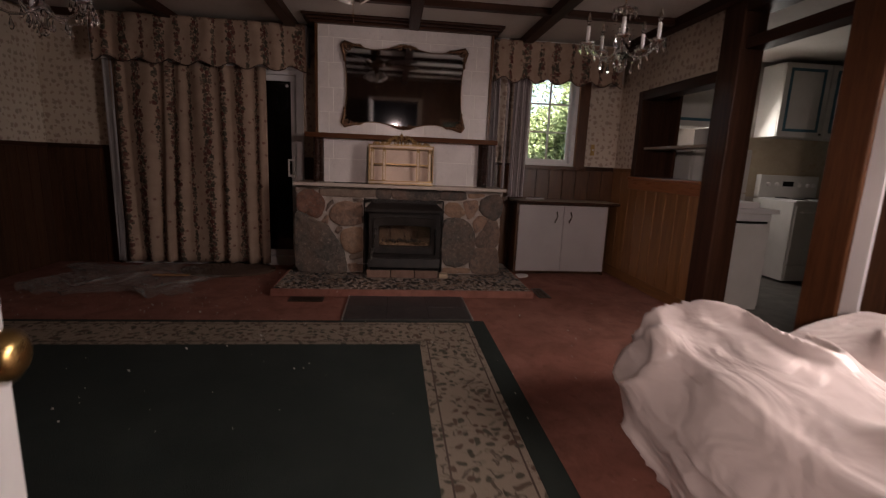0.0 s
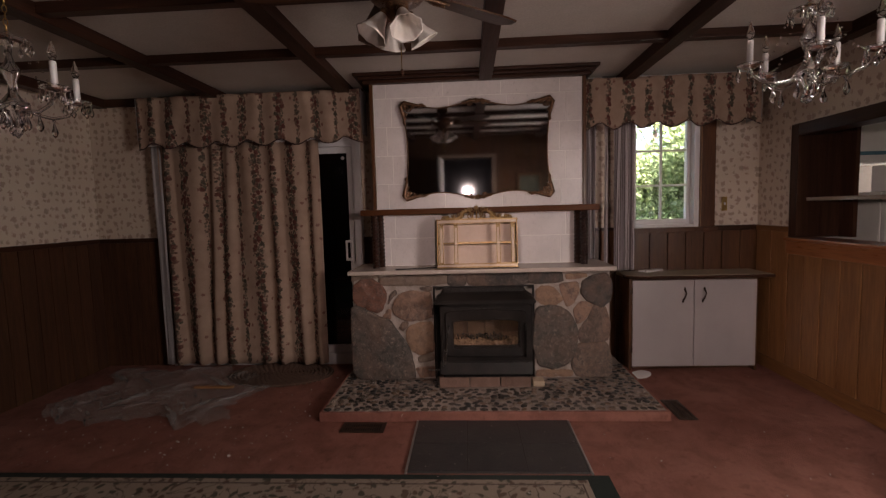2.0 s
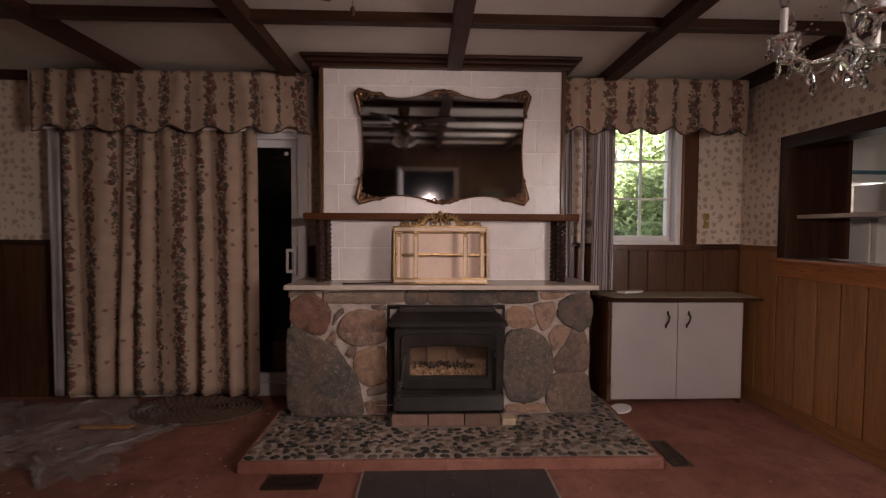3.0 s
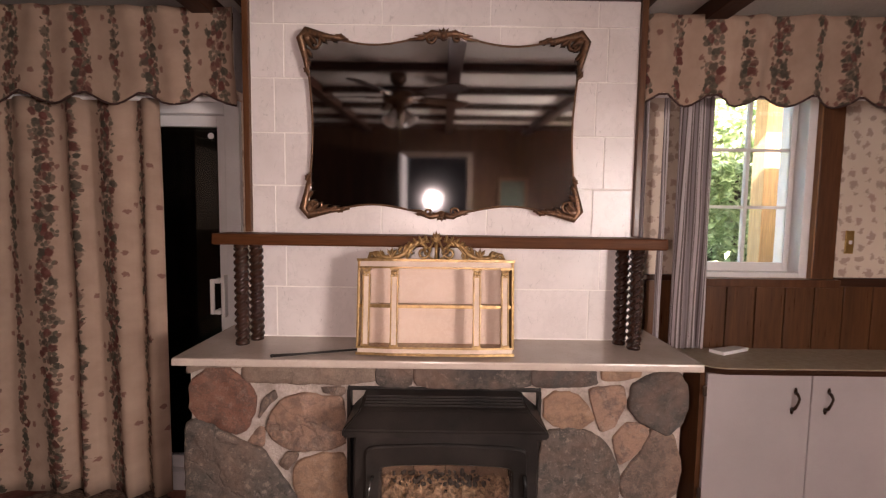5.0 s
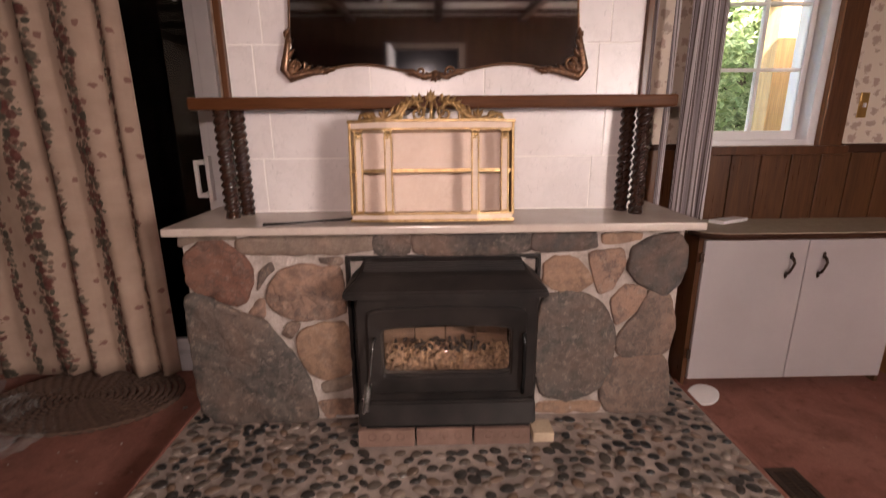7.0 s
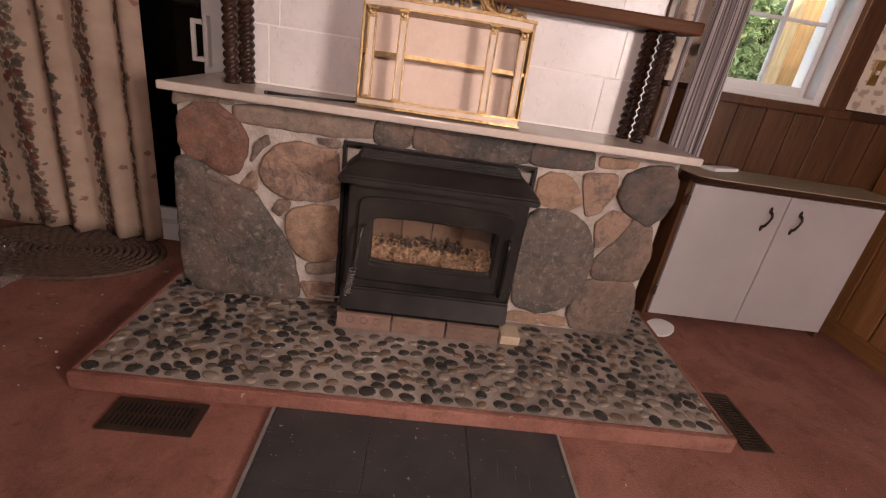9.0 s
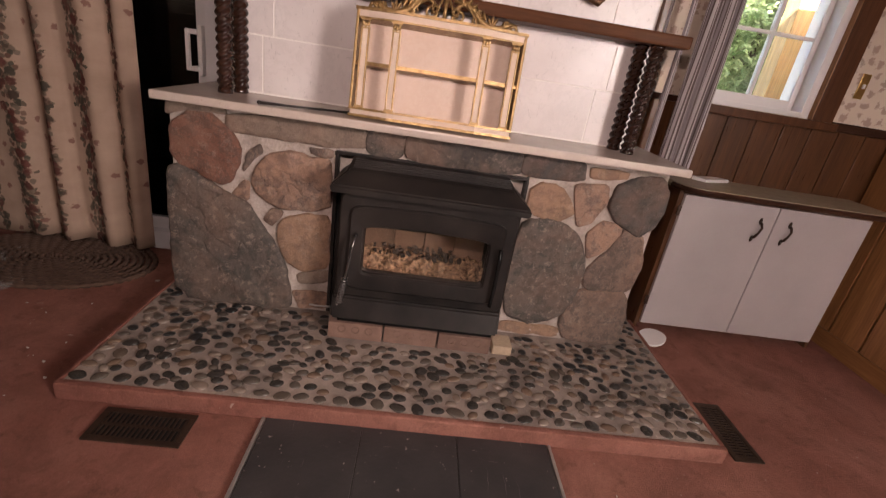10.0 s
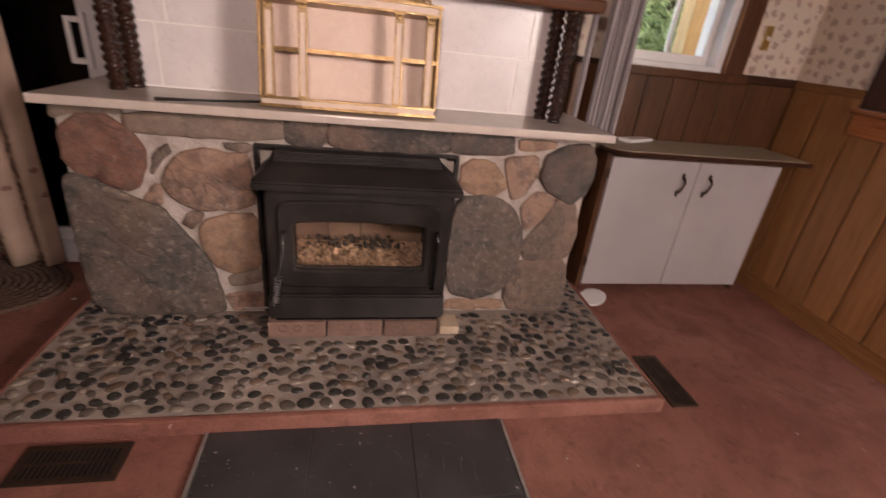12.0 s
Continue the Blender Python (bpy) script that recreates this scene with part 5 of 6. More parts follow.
PIPING = plain("brown_piping", (0.055, 0.022, 0.018), (0.04, 0.017, 0.013), 30, 0.8, 0.3)
for nm, x0, x1, waves, folds, sd in (("valance", -2.05, -0.085, 7, 9, 3), ("valance", 1.775, 3.17, 6, 7, 5)):
    val, hem = cloth(nm, x0, x1, 1.985 if sd == 3 else 2.015, 2.425, 5.245, folds, 0.016, "scalloped floral valance with dark piping", scallop=0.055, waves=waves, seed=sd, nz=14, cat="valance")
    part("piping", tube([(p.x, p.y - 0.002, p.z) for p in hem[::2]], 0.005, 6), PIPING, val, "dark brown piping", smooth=True)
    for xe in (x0, x1):
        part("return_end", boxes((xe - 0.002, xe + 0.002, 5.245, NORTH - 0.002, 2.06, 2.425)), LINING, val)
rail = thing("curtain_rod", (2.4, NORTH, 2.1), "white curtain rod behind the valance", "curtain rod")
part("rod", tube([(1.76, 5.365, 2.09), (3.18, 5.365, 2.09)], 0.012, 8), WHITE_PAINT, rail)
for x in (1.80, 3.12):
    part("bracket", boxes((x - 0.01, x + 0.01, 5.365, NORTH + 0.001, 2.08, 2.10)), WHITE_PAINT, rail)
for x0, x1, folds, depth, sd in ((1.785, 1.885, 3, 0.012, 8), (1.965, 1.985, 1, 0.004, 7), (2.035, 2.205, 5, 0.014, 9)):
    cur, hem = cloth("striped_curtain", x0, x1, 0.835, 2.1, 5.365, folds, depth, "narrow grey striped curtain gathered beside the window", STRIPES, seed=sd, gather=1.5)
    part("hem", tube([(p.x, p.y, p.z + 0.004) for p in hem[::3]], 0.004, 5), LINING, cur)
# ---- floor coverings ----
rug = thing("area_rug", (0.0, 2.0, 0), "dark green area rug with cream vine border", "rug")
RX0, RX1, RY0, RY1 = -2.45, 1.49, 0.55, 3.635
part("outer_band", boxes((1.372, RX1, RY0, RY1, 0, 0.009), (RX0, 1.372, 3.59, RY1, 0, 0.009), (RX0, RX0 + 0.12, RY0, 3.59, 0, 0.009), bevel=0.003), RUG_GREEN, rug)
part("vine_border", boxes((0.985, 1.372, RY0, 3.59, 0, 0.0088), (RX0 + 0.12, 0.985, 3.185, 3.59, 0, 0.0088), (RX0 + 0.12, RX0 + 0.5, RY0, 3.185, 0, 0.0088)), RUG_BORDER, rug, "cream border with brown vines")
part("field", boxes((RX0 + 0.5, 0.985, RY0, 3.185, 0, 0.0092)), RUG_GREEN, rug, "plain dark green field")
part("border_line", boxes((1.335, 1.343, RY0, 3.553, 0.008, 0.0105), (RX0 + 0.16, 1.335, 3.545, 3.553, 0.008, 0.0105), (1.030, 1.038, RY0, 3.238, 0.008, 0.0105), (RX0 + 0.45, 1.030, 3.23, 3.238, 0.008, 0.0105)), RUG_LINE, rug, "thin brown line")

pad = thing("slate_pad", (0.92, 3.96, 0), "pad of dark slate tiles before the hearth", "slate pad")
for i in range(3):
    for j in range(2):
        x, y = 0.442 + 0.321 * i, 3.657 + 0.298 * j
        part("tile", boxes((x + 0.002, x + 0.319, y + 0.002, y + 0.298, 0.0, 0.012 + 0.001 * ((i + j) % 2)), bevel=0.002), SLATE, pad)
part("grout_bed", boxes((0.443, 1.404, 3.658, 4.254, 0, 0.0095)), plain("dark_grout", (0.06, 0.055, 0.05), (0.04, 0.036, 0.034), 9, 0.9), pad)
for x in (0.428, 1.407):
    part("edge_strip", boxes((x, x + 0.012, 3.650, 4.254, 0, 0.013), bevel=0.002), plain("pale_metal_strip", (0.42, 0.38, 0.35), (0.32, 0.29, 0.27), 20, 0.4, 0.2, 0.6), pad, "pale edge strip")


def floor_register(x0, x1, y0, y1, along):
    reg = thing("floor_register", ((x0 + x1) / 2, (y0 + y1) / 2, 0), "brown metal floor register set in the carpet", "floor vent", group="floor registers")
    part("frame", boxes((x0, x1, y0, y0 + 0.02, 0, 0.007), (x0, x1, y1 - 0.02, y1, 0, 0.007), (x0, x0 + 0.02, y0 + 0.02, y1 - 0.02, 0, 0.007), (x1 - 0.02, x1, y0 + 0.02, y1 - 0.02, 0, 0.007), bevel=0.002), VENT_METAL, reg)
    # no real duct: a near-black plate gives the shade between the slats
    part("duct", boxes((x0 + 0.02, x1 - 0.02, y0 + 0.02, y1 - 0.02, 0, 0.0015)), DARK_VOID, reg, "near-black plate for the shade in the duct")
    n = int(((x1 - x0) if along == "x" else (y1 - y0)) / 0.0145) - 2
    for i in range(n):
        c = 0.026 + 0.0145 * i
        row = (x0 + c, x0 + c + 0.005, y0 + 0.02, y1 - 0.02, 0.001, 0.006) if along == "x" else (x0 + 0.02, x1 - 0.02, y0 + c, y0 + c + 0.005, 0.001, 0.006)
        part("slat", boxes(row), VENT_METAL, reg)
    mid = (x0 + 0.02, x1 - 0.02, (y0 + y1) / 2 - 0.004, (y0 + y1) / 2 + 0.004, 0.002, 0.0065) if along == "x" else ((x0 + x1) / 2 - 0.004, (x0 + x1) / 2 + 0.004, y0 + 0.02, y1 - 0.02, 0.002, 0.0065)
    part("bar", boxes(mid), VENT_METAL, reg)


floor_register(-0.055, 0.230, 4.105, 4.240, "x")
floor_register(2.128, 2.246, 4.275, 4.585, "y")

# braided oval mat by the sliding door
bm = bmesh.new()
for ring in range(13):
    rx, ry = 0.04 + 0.0335 * ring, 0.02 + 0.022 * ring
    n = 44 + ring * 14
    tube([(-0.86 + rx * math.cos(2 * math.pi * i / n), 5.16 + ry * math.sin(2 * math.pi * i / n), 0.012) for i in range(n + 1)], lambda f: 0.008 + 0.007 * abs(math.sin(math.pi * f * n / 4)), 6, bm)
tagged(part("braided_mat", bm, plain("braided_rope", (0.10, 0.055, 0.035), (0.065, 0.035, 0.024), 40, 0.95, 0.9), smooth=True), "brown braided oval mat by the sliding door", "mat")

# crumpled clear sheet and broken bits on the carpet
FILM = Graph("clear_film", 0.16, 0.0, 1.0)
FILM.out.inputs["Alpha"].default_value = 0.30
FILM_FOLD, _ = FILM.noise(FILM.coord, 14, 6, 0.7, 1.5)
FILM.bump(FILM_FOLD, 1.0, 0.02)
FILM = FILM.done((0.55, 0.52, 0.50))
bm = bmesh.new()
n, m = 70, 50
rows = []
for j in range(m + 1):
    row = []
    for i in range(n + 1):
        x, y = -2.30 + 1.40 * i / n, 4.25 + 1.02 * j / m
        q = Vector((x * 4, y * 4, 1.0))
        x2 = x + 0.22 * noise.fractal(Vector((y * 3, 1, 5)), 0.8, 2.0, 4)
        y2 = y + 0.22 * noise.fractal(Vector((x * 3, 7, 5)), 0.8, 2.0, 4)
        row.append(bm.verts.new((x2, y2, 0.006 + 0.030 * abs(noise.fractal(q, 0.7, 2.1, 6)) + 0.018 * abs(noise.noise(q * 4)))))
    rows.append(row)
for a, b in zip(rows, rows[1:]):
    for i in range(n):
        bm.faces.new((a[i], a[i + 1], b[i + 1], b[i]))
sheet = tagged(part("plastic_sheet", bm, FILM, smooth=True), "crumpled clear plastic sheet on the carpet", "plastic sheet")
bm = bmesh.new()
rnd = random.Random(11)
for i in range(260):
    near = rnd.random() < 0.65
    x = rnd.uniform(-2.3, -0.3) if near else rnd.uniform(-1.0, 3.0)
    y = rnd.uniform(3.7, 5.2) if near else rnd.uniform(2.2, 4.2)
    if -0.27 < x < 2.11 and y > 4.24:
        continue
    s = rnd.uniform(0.002, 0.006) * (2.2 if rnd.random() < 0.06 else 1)
    z = 0.0125 if (x < 1.49 and y < 3.64) else 0.002
    bmesh.ops.create_icosphere(bm, subdivisions=1, radius=s, matrix=pose(x, y, z, rnd.random() * 60, rnd.random() * 60, rnd.random() * 180) @ Matrix.Diagonal((1.4, 0.8, 0.4, 1)))
tagged(part("floor_debris", bm, plain("pale_crumbs", (0.60, 0.54, 0.49), (0.36, 0.31, 0.27), 50, 0.45)), "scattered pale crumbs and broken bits on the carpet", "debris", kind="stuff")
splint = boxes((-1.42, -1.10, 4.78, 4.815, 0.03, 0.042), bevel=0.003)
tagged(part("wood_splint", splint, make_wood("raw_pine_splint", (0.30, 0.14, 0.06), (0.38, 0.20, 0.09), 0.7, (0.06, 1, 1))), "thin strip of raw wood on the plastic", "wood strip")

# ---- furniture wrapped in plastic ----
WRAP = Graph("milky_plastic", 0.34, 0.0, 0.5)
wcrease, _ = WRAP.noise(WRAP.scaled(WRAP.coord, (1.0, 0.7, 1.1)), 4.5, 2.5, 0.5, 1.2)
wcloud, _ = WRAP.noise(WRAP.coord, 3, 4)
WRAP.bump(wcrease, 0.8, 0.05)
WRAP.out.inputs["Subsurface Weight"].default_value = 0.0
WRAP = WRAP.done(WRAP.mix(WRAP.ramp(wcloud, 0.3, 0.7), (0.50, 0.42, 0.40), (0.40, 0.33, 0.315)))
bm = bmesh.new()
nu, nv = 220, 110
rows = []
for j in range(nv + 1):
    f = j / nv
    row = []
    for i in range(nu):
        a = 2 * math.pi * i / nu
        ca, sa = math.cos(a), math.sin(a)
        ex, ey = (math.copysign(abs(q) ** 0.42, q) for q in (ca, sa))
        if f < 0.55:
            g = f / 0.55
            r, z = 0.945 + 0.12 * math.sin(math.pi * g ** 0.9) - 0.05 * g ** 3, g
        else:
            g = (f - 0.55) / 0.45
            r, z = 0.895 * (1 - g) ** 0.85, 1.0 + 0.10 * math.sin(min(1, g * 1.4) * math.pi / 2)
        x, y = 2.575 + 0.745 * ex * r, 1.55 + 0.82 * ey * r
        top = 0.47 + 0.10 * math.exp(-((x - 2.15) / 0.30) ** 2) * math.exp(-((y - 2.10) / 0.5) ** 2) + 0.10 / (1 + math.exp(-(x - 2.85) * 14)) - 0.10 * math.exp(-((x - 2.62) / 0.13) ** 2)
        q = Vector((x * 2.2, y * 1.6, z * 1.3))
        fold = 1 - abs(noise.noise(q + Vector((noise.noise(q * 1.7), 0, 0)) * 0.8))
        crease = 0.060 * (fold ** 7 - 0.25) + 0.013 * (noise.ridged_multi_fractal(q * 1.5, 1.0, 2.1, 4, 1.0, 2.0) - 1.0)
        row.append(bm.verts.new((x + crease * ca * (1 - max(0, z - 1) * 5), y + crease * sa, max(0.004, top * z + (crease if z > 0.9 else crease * 0.3 * z)) if f > 0 else 0.004)))
    rows.append(row)
for a, b in zip(rows, rows[1:]):
    for i in range(nu):
        bm.faces.new((a[i], a[(i + 1) % nu], b[(i + 1) % nu], b[i]))
bm.faces.new(rows[0][::-1])
bmesh.ops.recalc_face_normals(bm, faces=bm.faces)
couch = thing("wrapped_couch", (2.6, 1.55, 0.004), "low couch wrapped in creased milky plastic sheeting", "couch")
far_side = bm.copy()
for half, side in ((bm, 1), (far_side, -1)):
    bmesh.ops.delete(half, geom=[f for f in half.faces if (f.calc_center_median().x - 2.62) * side > 0], context='FACES')
part("seat_wrap", bm, WRAP, couch, "creased sheeting over the seat", smooth=True)
part("arm_wrap", far_side, WRAP, couch, "creased sheeting over the raised arm", smooth=True)

# ---- ceiling fan ----
fan = thing("ceiling_fan", (0.525, 3.295, 2.44), "dark ceiling fan with wooden blades and frosted tulip lights", "ceiling fan")
FX, FY = 0.525, 3.295
part("canopy", lathe([(0.065, 0.035), (0.065, -0.02), (0.035, -0.05), (0.014, -0.06), (0.014, -0.10)], (FX, FY, 2.44), 20), BRONZE, fan, smooth=True)
part("motor", lathe([(0.02, 0.03), (0.10, 0.02), (0.125, 0.0), (0.125, -0.045), (0.10, -0.07), (0.05, -0.08), (0.045, -0.13), (0.03, -0.15)], (FX, FY, 2.325), 28), BRONZE, fan, "dark bronze motor housing", smooth=True)
BLADE = make_wood("fan_blade_wood", (0.040, 0.018, 0.010), (0.075, 0.033, 0.017), 0.35, (0.08, 1, 1))
for k in range(5):
    ang = 40 + 72 * k
    b = slab_xy([(0.20, -0.055), (0.58, -0.072), (0.64, -0.06), (0.665, 0.0), (0.64, 0.06), (0.58, 0.072), (0.20, 0.055), (0.185, 0.0)], -0.004, 0.004)
    ob = part("blade", b, BLADE, fan, local=True)
    ob.matrix_local = pose(0, 0, -0.135, 0, 0, ang) @ pose(0, 0, 0, 11, 0, 0)
    arm = tube([(0.09, 0, 0.0), (0.15, 0, -0.006), (0.20, 0.02, -0.008), (0.26, 0.02, -0.008)], 0.008, 6)
    tube([(0.15, 0, -0.006), (0.20, -0.02, -0.008), (0.26, -0.02, -0.008)], 0.007, 6, arm)
    part("blade_iron", arm, BRONZE, fan, local=True).matrix_local = pose(0, 0, -0.135, 0, 0, ang) @ pose(0, 0, 0, 11, 0, 0)
FROST = Graph("frosted_glass", 0.45, 0.0, 0.5)
FROST.out.inputs["Subsurface Weight"].default_value = 0.25
FROST.out.inputs["Subsurface Radius"].default_value = (0.02, 0.02, 0.02)
FROST = FROST.done((0.60, 0.55, 0.51))
for k in range(4):
    ang = 25 + 90 * k
    prof = [(0.020, 0.0), (0.026, -0.012), (0.034, -0.035), (0.044, -0.065), (0.060, -0.095), (0.074, -0.118), (0.077, -0.122), (0.072, -0.119), (0.056, -0.095), (0.040, -0.065), (0.03, -0.035), (0.022, -0.012)]
    bm = bmesh.new()
    seg = 40
    rings = [[bm.verts.new(((r + (0.0035 * math.cos(8 * 2 * math.pi * i / seg) if r > 0.05 else 0)) * math.cos(2 * math.pi * i / seg), (r + (0.0035 * math.cos(8 * 2 * math.pi * i / seg) if r > 0.05 else 0)) * math.sin(2 * math.pi * i / seg), z)) for i in range(seg)] for r, z in prof]
    for a, b in zip(rings, rings[1:]):
        for i in range(seg):
            bm.faces.new((a[i], a[(i + 1) % seg], b[(i + 1) % seg], b[i]))
    sh = part("shade", bm, FROST, fan, "frosted tulip glass shade", smooth=True, local=True)
    m = pose(0, 0, -0.245, 0, 0, ang) @ pose(0.060, 0, 0.0, 0, -32, 0) @ Matrix.Scale(0.86, 4)
    sh.matrix_local = m
    part("socket", lathe([(0.012, 0.03), (0.022, 0.022), (0.024, 0.0), (0.018, -0.004)], seg=14), BRONZE, fan, smooth=True, local=True).matrix_local = m
    part("light_arm", tube([(0.02, 0, -0.24), (0.045, 0, -0.225), (0.066, 0, -0.228)], 0.008, 8), BRONZE, fan, smooth=True, local=True).matrix_local = pose(0, 0, 0, 0, 0, ang)
part("pull_chain", tube([(FX + 0.01, FY, 2.18), (FX + 0.012, FY - 0.002, 1.98)], 0.0018, 5), BRASS, fan)
part("pull_bob", lathe([(0.003, 0.0), (0.008, -0.008), (0.008, -0.02), (0.003, -0.028)], (FX + 0.012, FY - 0.002, 1.982), 10), DARK_WOOD, fan)

# ---- crystal chandeliers ----
ch = thing("chandelier", (2.258, 3.433, 2.44), "crystal chandelier with candle arms and glass drops", "chandelier", group="chandeliers")
part("ceiling_cup", lathe([(0.05, 0.030), (0.048, -0.012), (0.02, -0.03), (0.006, -0.035)], seg=18), BRASS, ch, smooth=True, local=True)
links = bmesh.new()
for k in range(7):
    z = -0.04 - 0.022 * k
    pts = [(0.006 * math.cos(a) * (1 if k % 2 else 0), 0.006 * math.cos(a) * (0 if k % 2 else 1), z + 0.013 * math.sin(a)) for a in [2 * math.pi * i / 10 for i in range(11)]]
    tube(pts, 0.0016, 5, links)
tagged(part("chain", links, BRASS, ch, local=True), kind="stuff")
part("stem", lathe([(0.005, -0.18), (0.014, -0.19), (0.02, -0.205), (0.012, -0.225), (0.008, -0.26), (0.016, -0.29), (0.030, -0.31), (0.020, -0.335), (0.010, -0.36), (0.014, -0.39), (0.034, -0.42), (0.045, -0.435), (0.030, -0.455), (0.012, -0.475), (0.006, -0.50)], seg=18), CRYSTAL, ch, "turned crystal stem", smooth=True, local=True)
part("top_cup", lathe([(0.006, -0.205), (0.045, -0.215), (0.062, -0.207), (0.064, -0.210), (0.045, -0.220), (0.008, -0.214)], seg=20), CRYSTAL, ch, "scalloped glass cup", smooth=True, local=True)


def drop(bm, x, y, z, s=1.0):
    """A string of one bead and a cut pear drop."""
    bmesh.ops.create_icosphere(bm, subdivisions=1, radius=0.005 * s, matrix=pose(x, y, z - 0.006))
    lathe([(0.0015 * s, -0.012), (0.005 * s, -0.020 * s - 0.004), (0.0095 * s, -0.036 * s - 0.004), (0.006 * s, -0.046 * s - 0.004), (0.001, -0.052 * s - 0.004)], (x, y, z), 7, bm)


drops = bmesh.new()
for k in range(10):
    a = 2 * math.pi * k / 10
    drop(drops, 0.062 * math.cos(a), 0.062 * math.sin(a), -0.208, 0.8)
tagged(part("crystal_ring", drops, CRYSTAL, ch, "ring of cut glass drops", local=True), kind="stuff")
for k in range(5):
    a = 2 * math.pi * k / 5 + 0.5
    c, s = math.cos(a), math.sin(a)
    arm = tube([(r * c, r * s, z) for r, z in ((0.02, -0.425), (0.06, -0.455), (0.11, -0.462), (0.155, -0.445), (0.185, -0.415), (0.19, -0.395))], 0.006, 8)
    a_ob = part("arm", arm, CRYSTAL, ch, "curved glass arm", smooth=True, local=True)
    part("drip_pan", lathe([(0.008, -0.398), (0.030, -0.392), (0.042, -0.384), (0.043, -0.387), (0.030, -0.397), (0.010, -0.402)], (0.19 * c, 0.19 * s, 0), 16), CRYSTAL, a_ob, smooth=True, local=True)
    part("candle", lathe([(0.0105, -0.39), (0.0105, -0.305), (0.008, -0.300)], (0.19 * c, 0.19 * s, 0), 12), WHITE_PAINT, a_ob, "white candle sleeve", smooth=True, local=True)
    part("bulb", lathe([(0.006, -0.300), (0.0125, -0.285), (0.013, -0.272), (0.008, -0.255), (0.003, -0.238), (0.0008, -0.230)], (0.19 * c, 0.19 * s, 0), 12), CRYSTAL, a_ob, "clear flame bulb", smooth=True, local=True)
    d = bmesh.new()
    for q in range(6):
        b = 2 * math.pi * q / 6
        drop(d, 0.19 * c + 0.040 * math.cos(b), 0.19 * s + 0.040 * math.sin(b), -0.387)
    drop(d, 0.11 * c, 0.11 * s, -0.465, 1.2)
    for q in range(9):
        f = (q + 0.5) / 9
        bmesh.ops.create_icosphere(d, subdivisions=1, radius=0.0042, matrix=pose((0.062 + 0.10 * f) * c, (0.062 + 0.10 * f) * s, -0.212 - 0.17 * f - 0.05 * math.sin(math.pi * f)))
    tagged(part("crystal_fringe", d, CRYSTAL, a_ob, "cut glass drops", local=True), kind="stuff")
low = bmesh.new()
for q in range(6):
    b = 2 * math.pi * q / 6
    drop(low, 0.034 * math.cos(b), 0.034 * math.sin(b), -0.455, 1.1)
bmesh.ops.create_icosphere(low, subdivisions=2, radius=0.02, matrix=pose(0, 0, -0.52))
tagged(part("crystal_finial", low, CRYSTAL, ch, "glass ball and drops", local=True), kind="stuff")
ch.scale = (1.18, 1.18, 1.18)
copy_thing(ch, pose(-1.06, 3.17, 2.38, 0, 0, 33))
structure("trim", boxes((-1.12, -1.00, 3.11, 3.23, 2.412, TOP), bevel=0.004), DARK_WOOD, "dark wooden ceiling block")

# ---- kitchen behind the east wall ----
KX, KY0, KY1 = 6.6, 2.10, 5.62
structure("kitchen_floor", boxes((EAST + 0.03, KX, KY0, KY1, -0.1, -0.004)), VINYL_FLOOR, "grey patterned vinyl kitchen floor")
structure("door_sill", boxes((EAST - 0.02, EAST + 0.07, 2.80, 3.62, -0.004, 0.008), bevel=0.003), plain("worn_sill", (0.34, 0.30, 0.26), (0.24, 0.21, 0.18), 9, 0.6), "pale worn door sill strip")
structure("kitchen_ceiling", boxes((EAST + 0.12, KX + 0.2, KY0 - 0.2, KY1 + 0.2, TOP, TOP + 0.1)), CEILING, "plain kitchen ceiling")
structure("kitchen_wall_north", boxes((EAST + 0.12, 4.42, KY1, KY1 + 0.2, 0, TOP), (4.92, KX + 0.2, KY1, KY1 + 0.2, 0, TOP), (4.42, 4.92, KY1, KY1 + 0.2, 0, 1.50), (4.42, 4.92, KY1, KY1 + 0.2, 2.1, TOP)), DULL_WALL, "dull beige kitchen wall")
structure("kitchen_wall_east", boxes((KX, KX + 0.2, KY0 - 0.2, KY1, 0, TOP)), DULL_WALL, "dull beige kitchen wall")
structure("kitchen_wall_south", boxes((EAST + 0.12, KX, KY0 - 0.2, KY0, 0, TOP)), DULL_WALL, "dull beige kitchen wall")
kwin = thing("window_2", (4.67, KY1, 1.5), "white kitchen window", "window", kind="structure")
part("window_frame", boxes((4.42, 4.46, KY1 - 0.01, KY1 + 0.15, 1.50, 2.10), (4.88, 4.92, KY1 - 0.01, KY1 + 0.15, 1.50, 2.10), (4.46, 4.88, KY1 - 0.01, KY1 + 0.15, 1.50, 1.54), (4.46, 4.88, KY1 - 0.01, KY1 + 0.15, 2.06, 2.10), (4.66, 4.68, KY1 + 0.05, KY1 + 0.08, 1.54, 2.06)), WHITE_PAINT, kwin)
p = part("pane", boxes((4.46, 4.88, KY1 + 0.06, KY1 + 0.064, 1.54, 2.06)), PANE, kwin)
p.visible_shadow = False


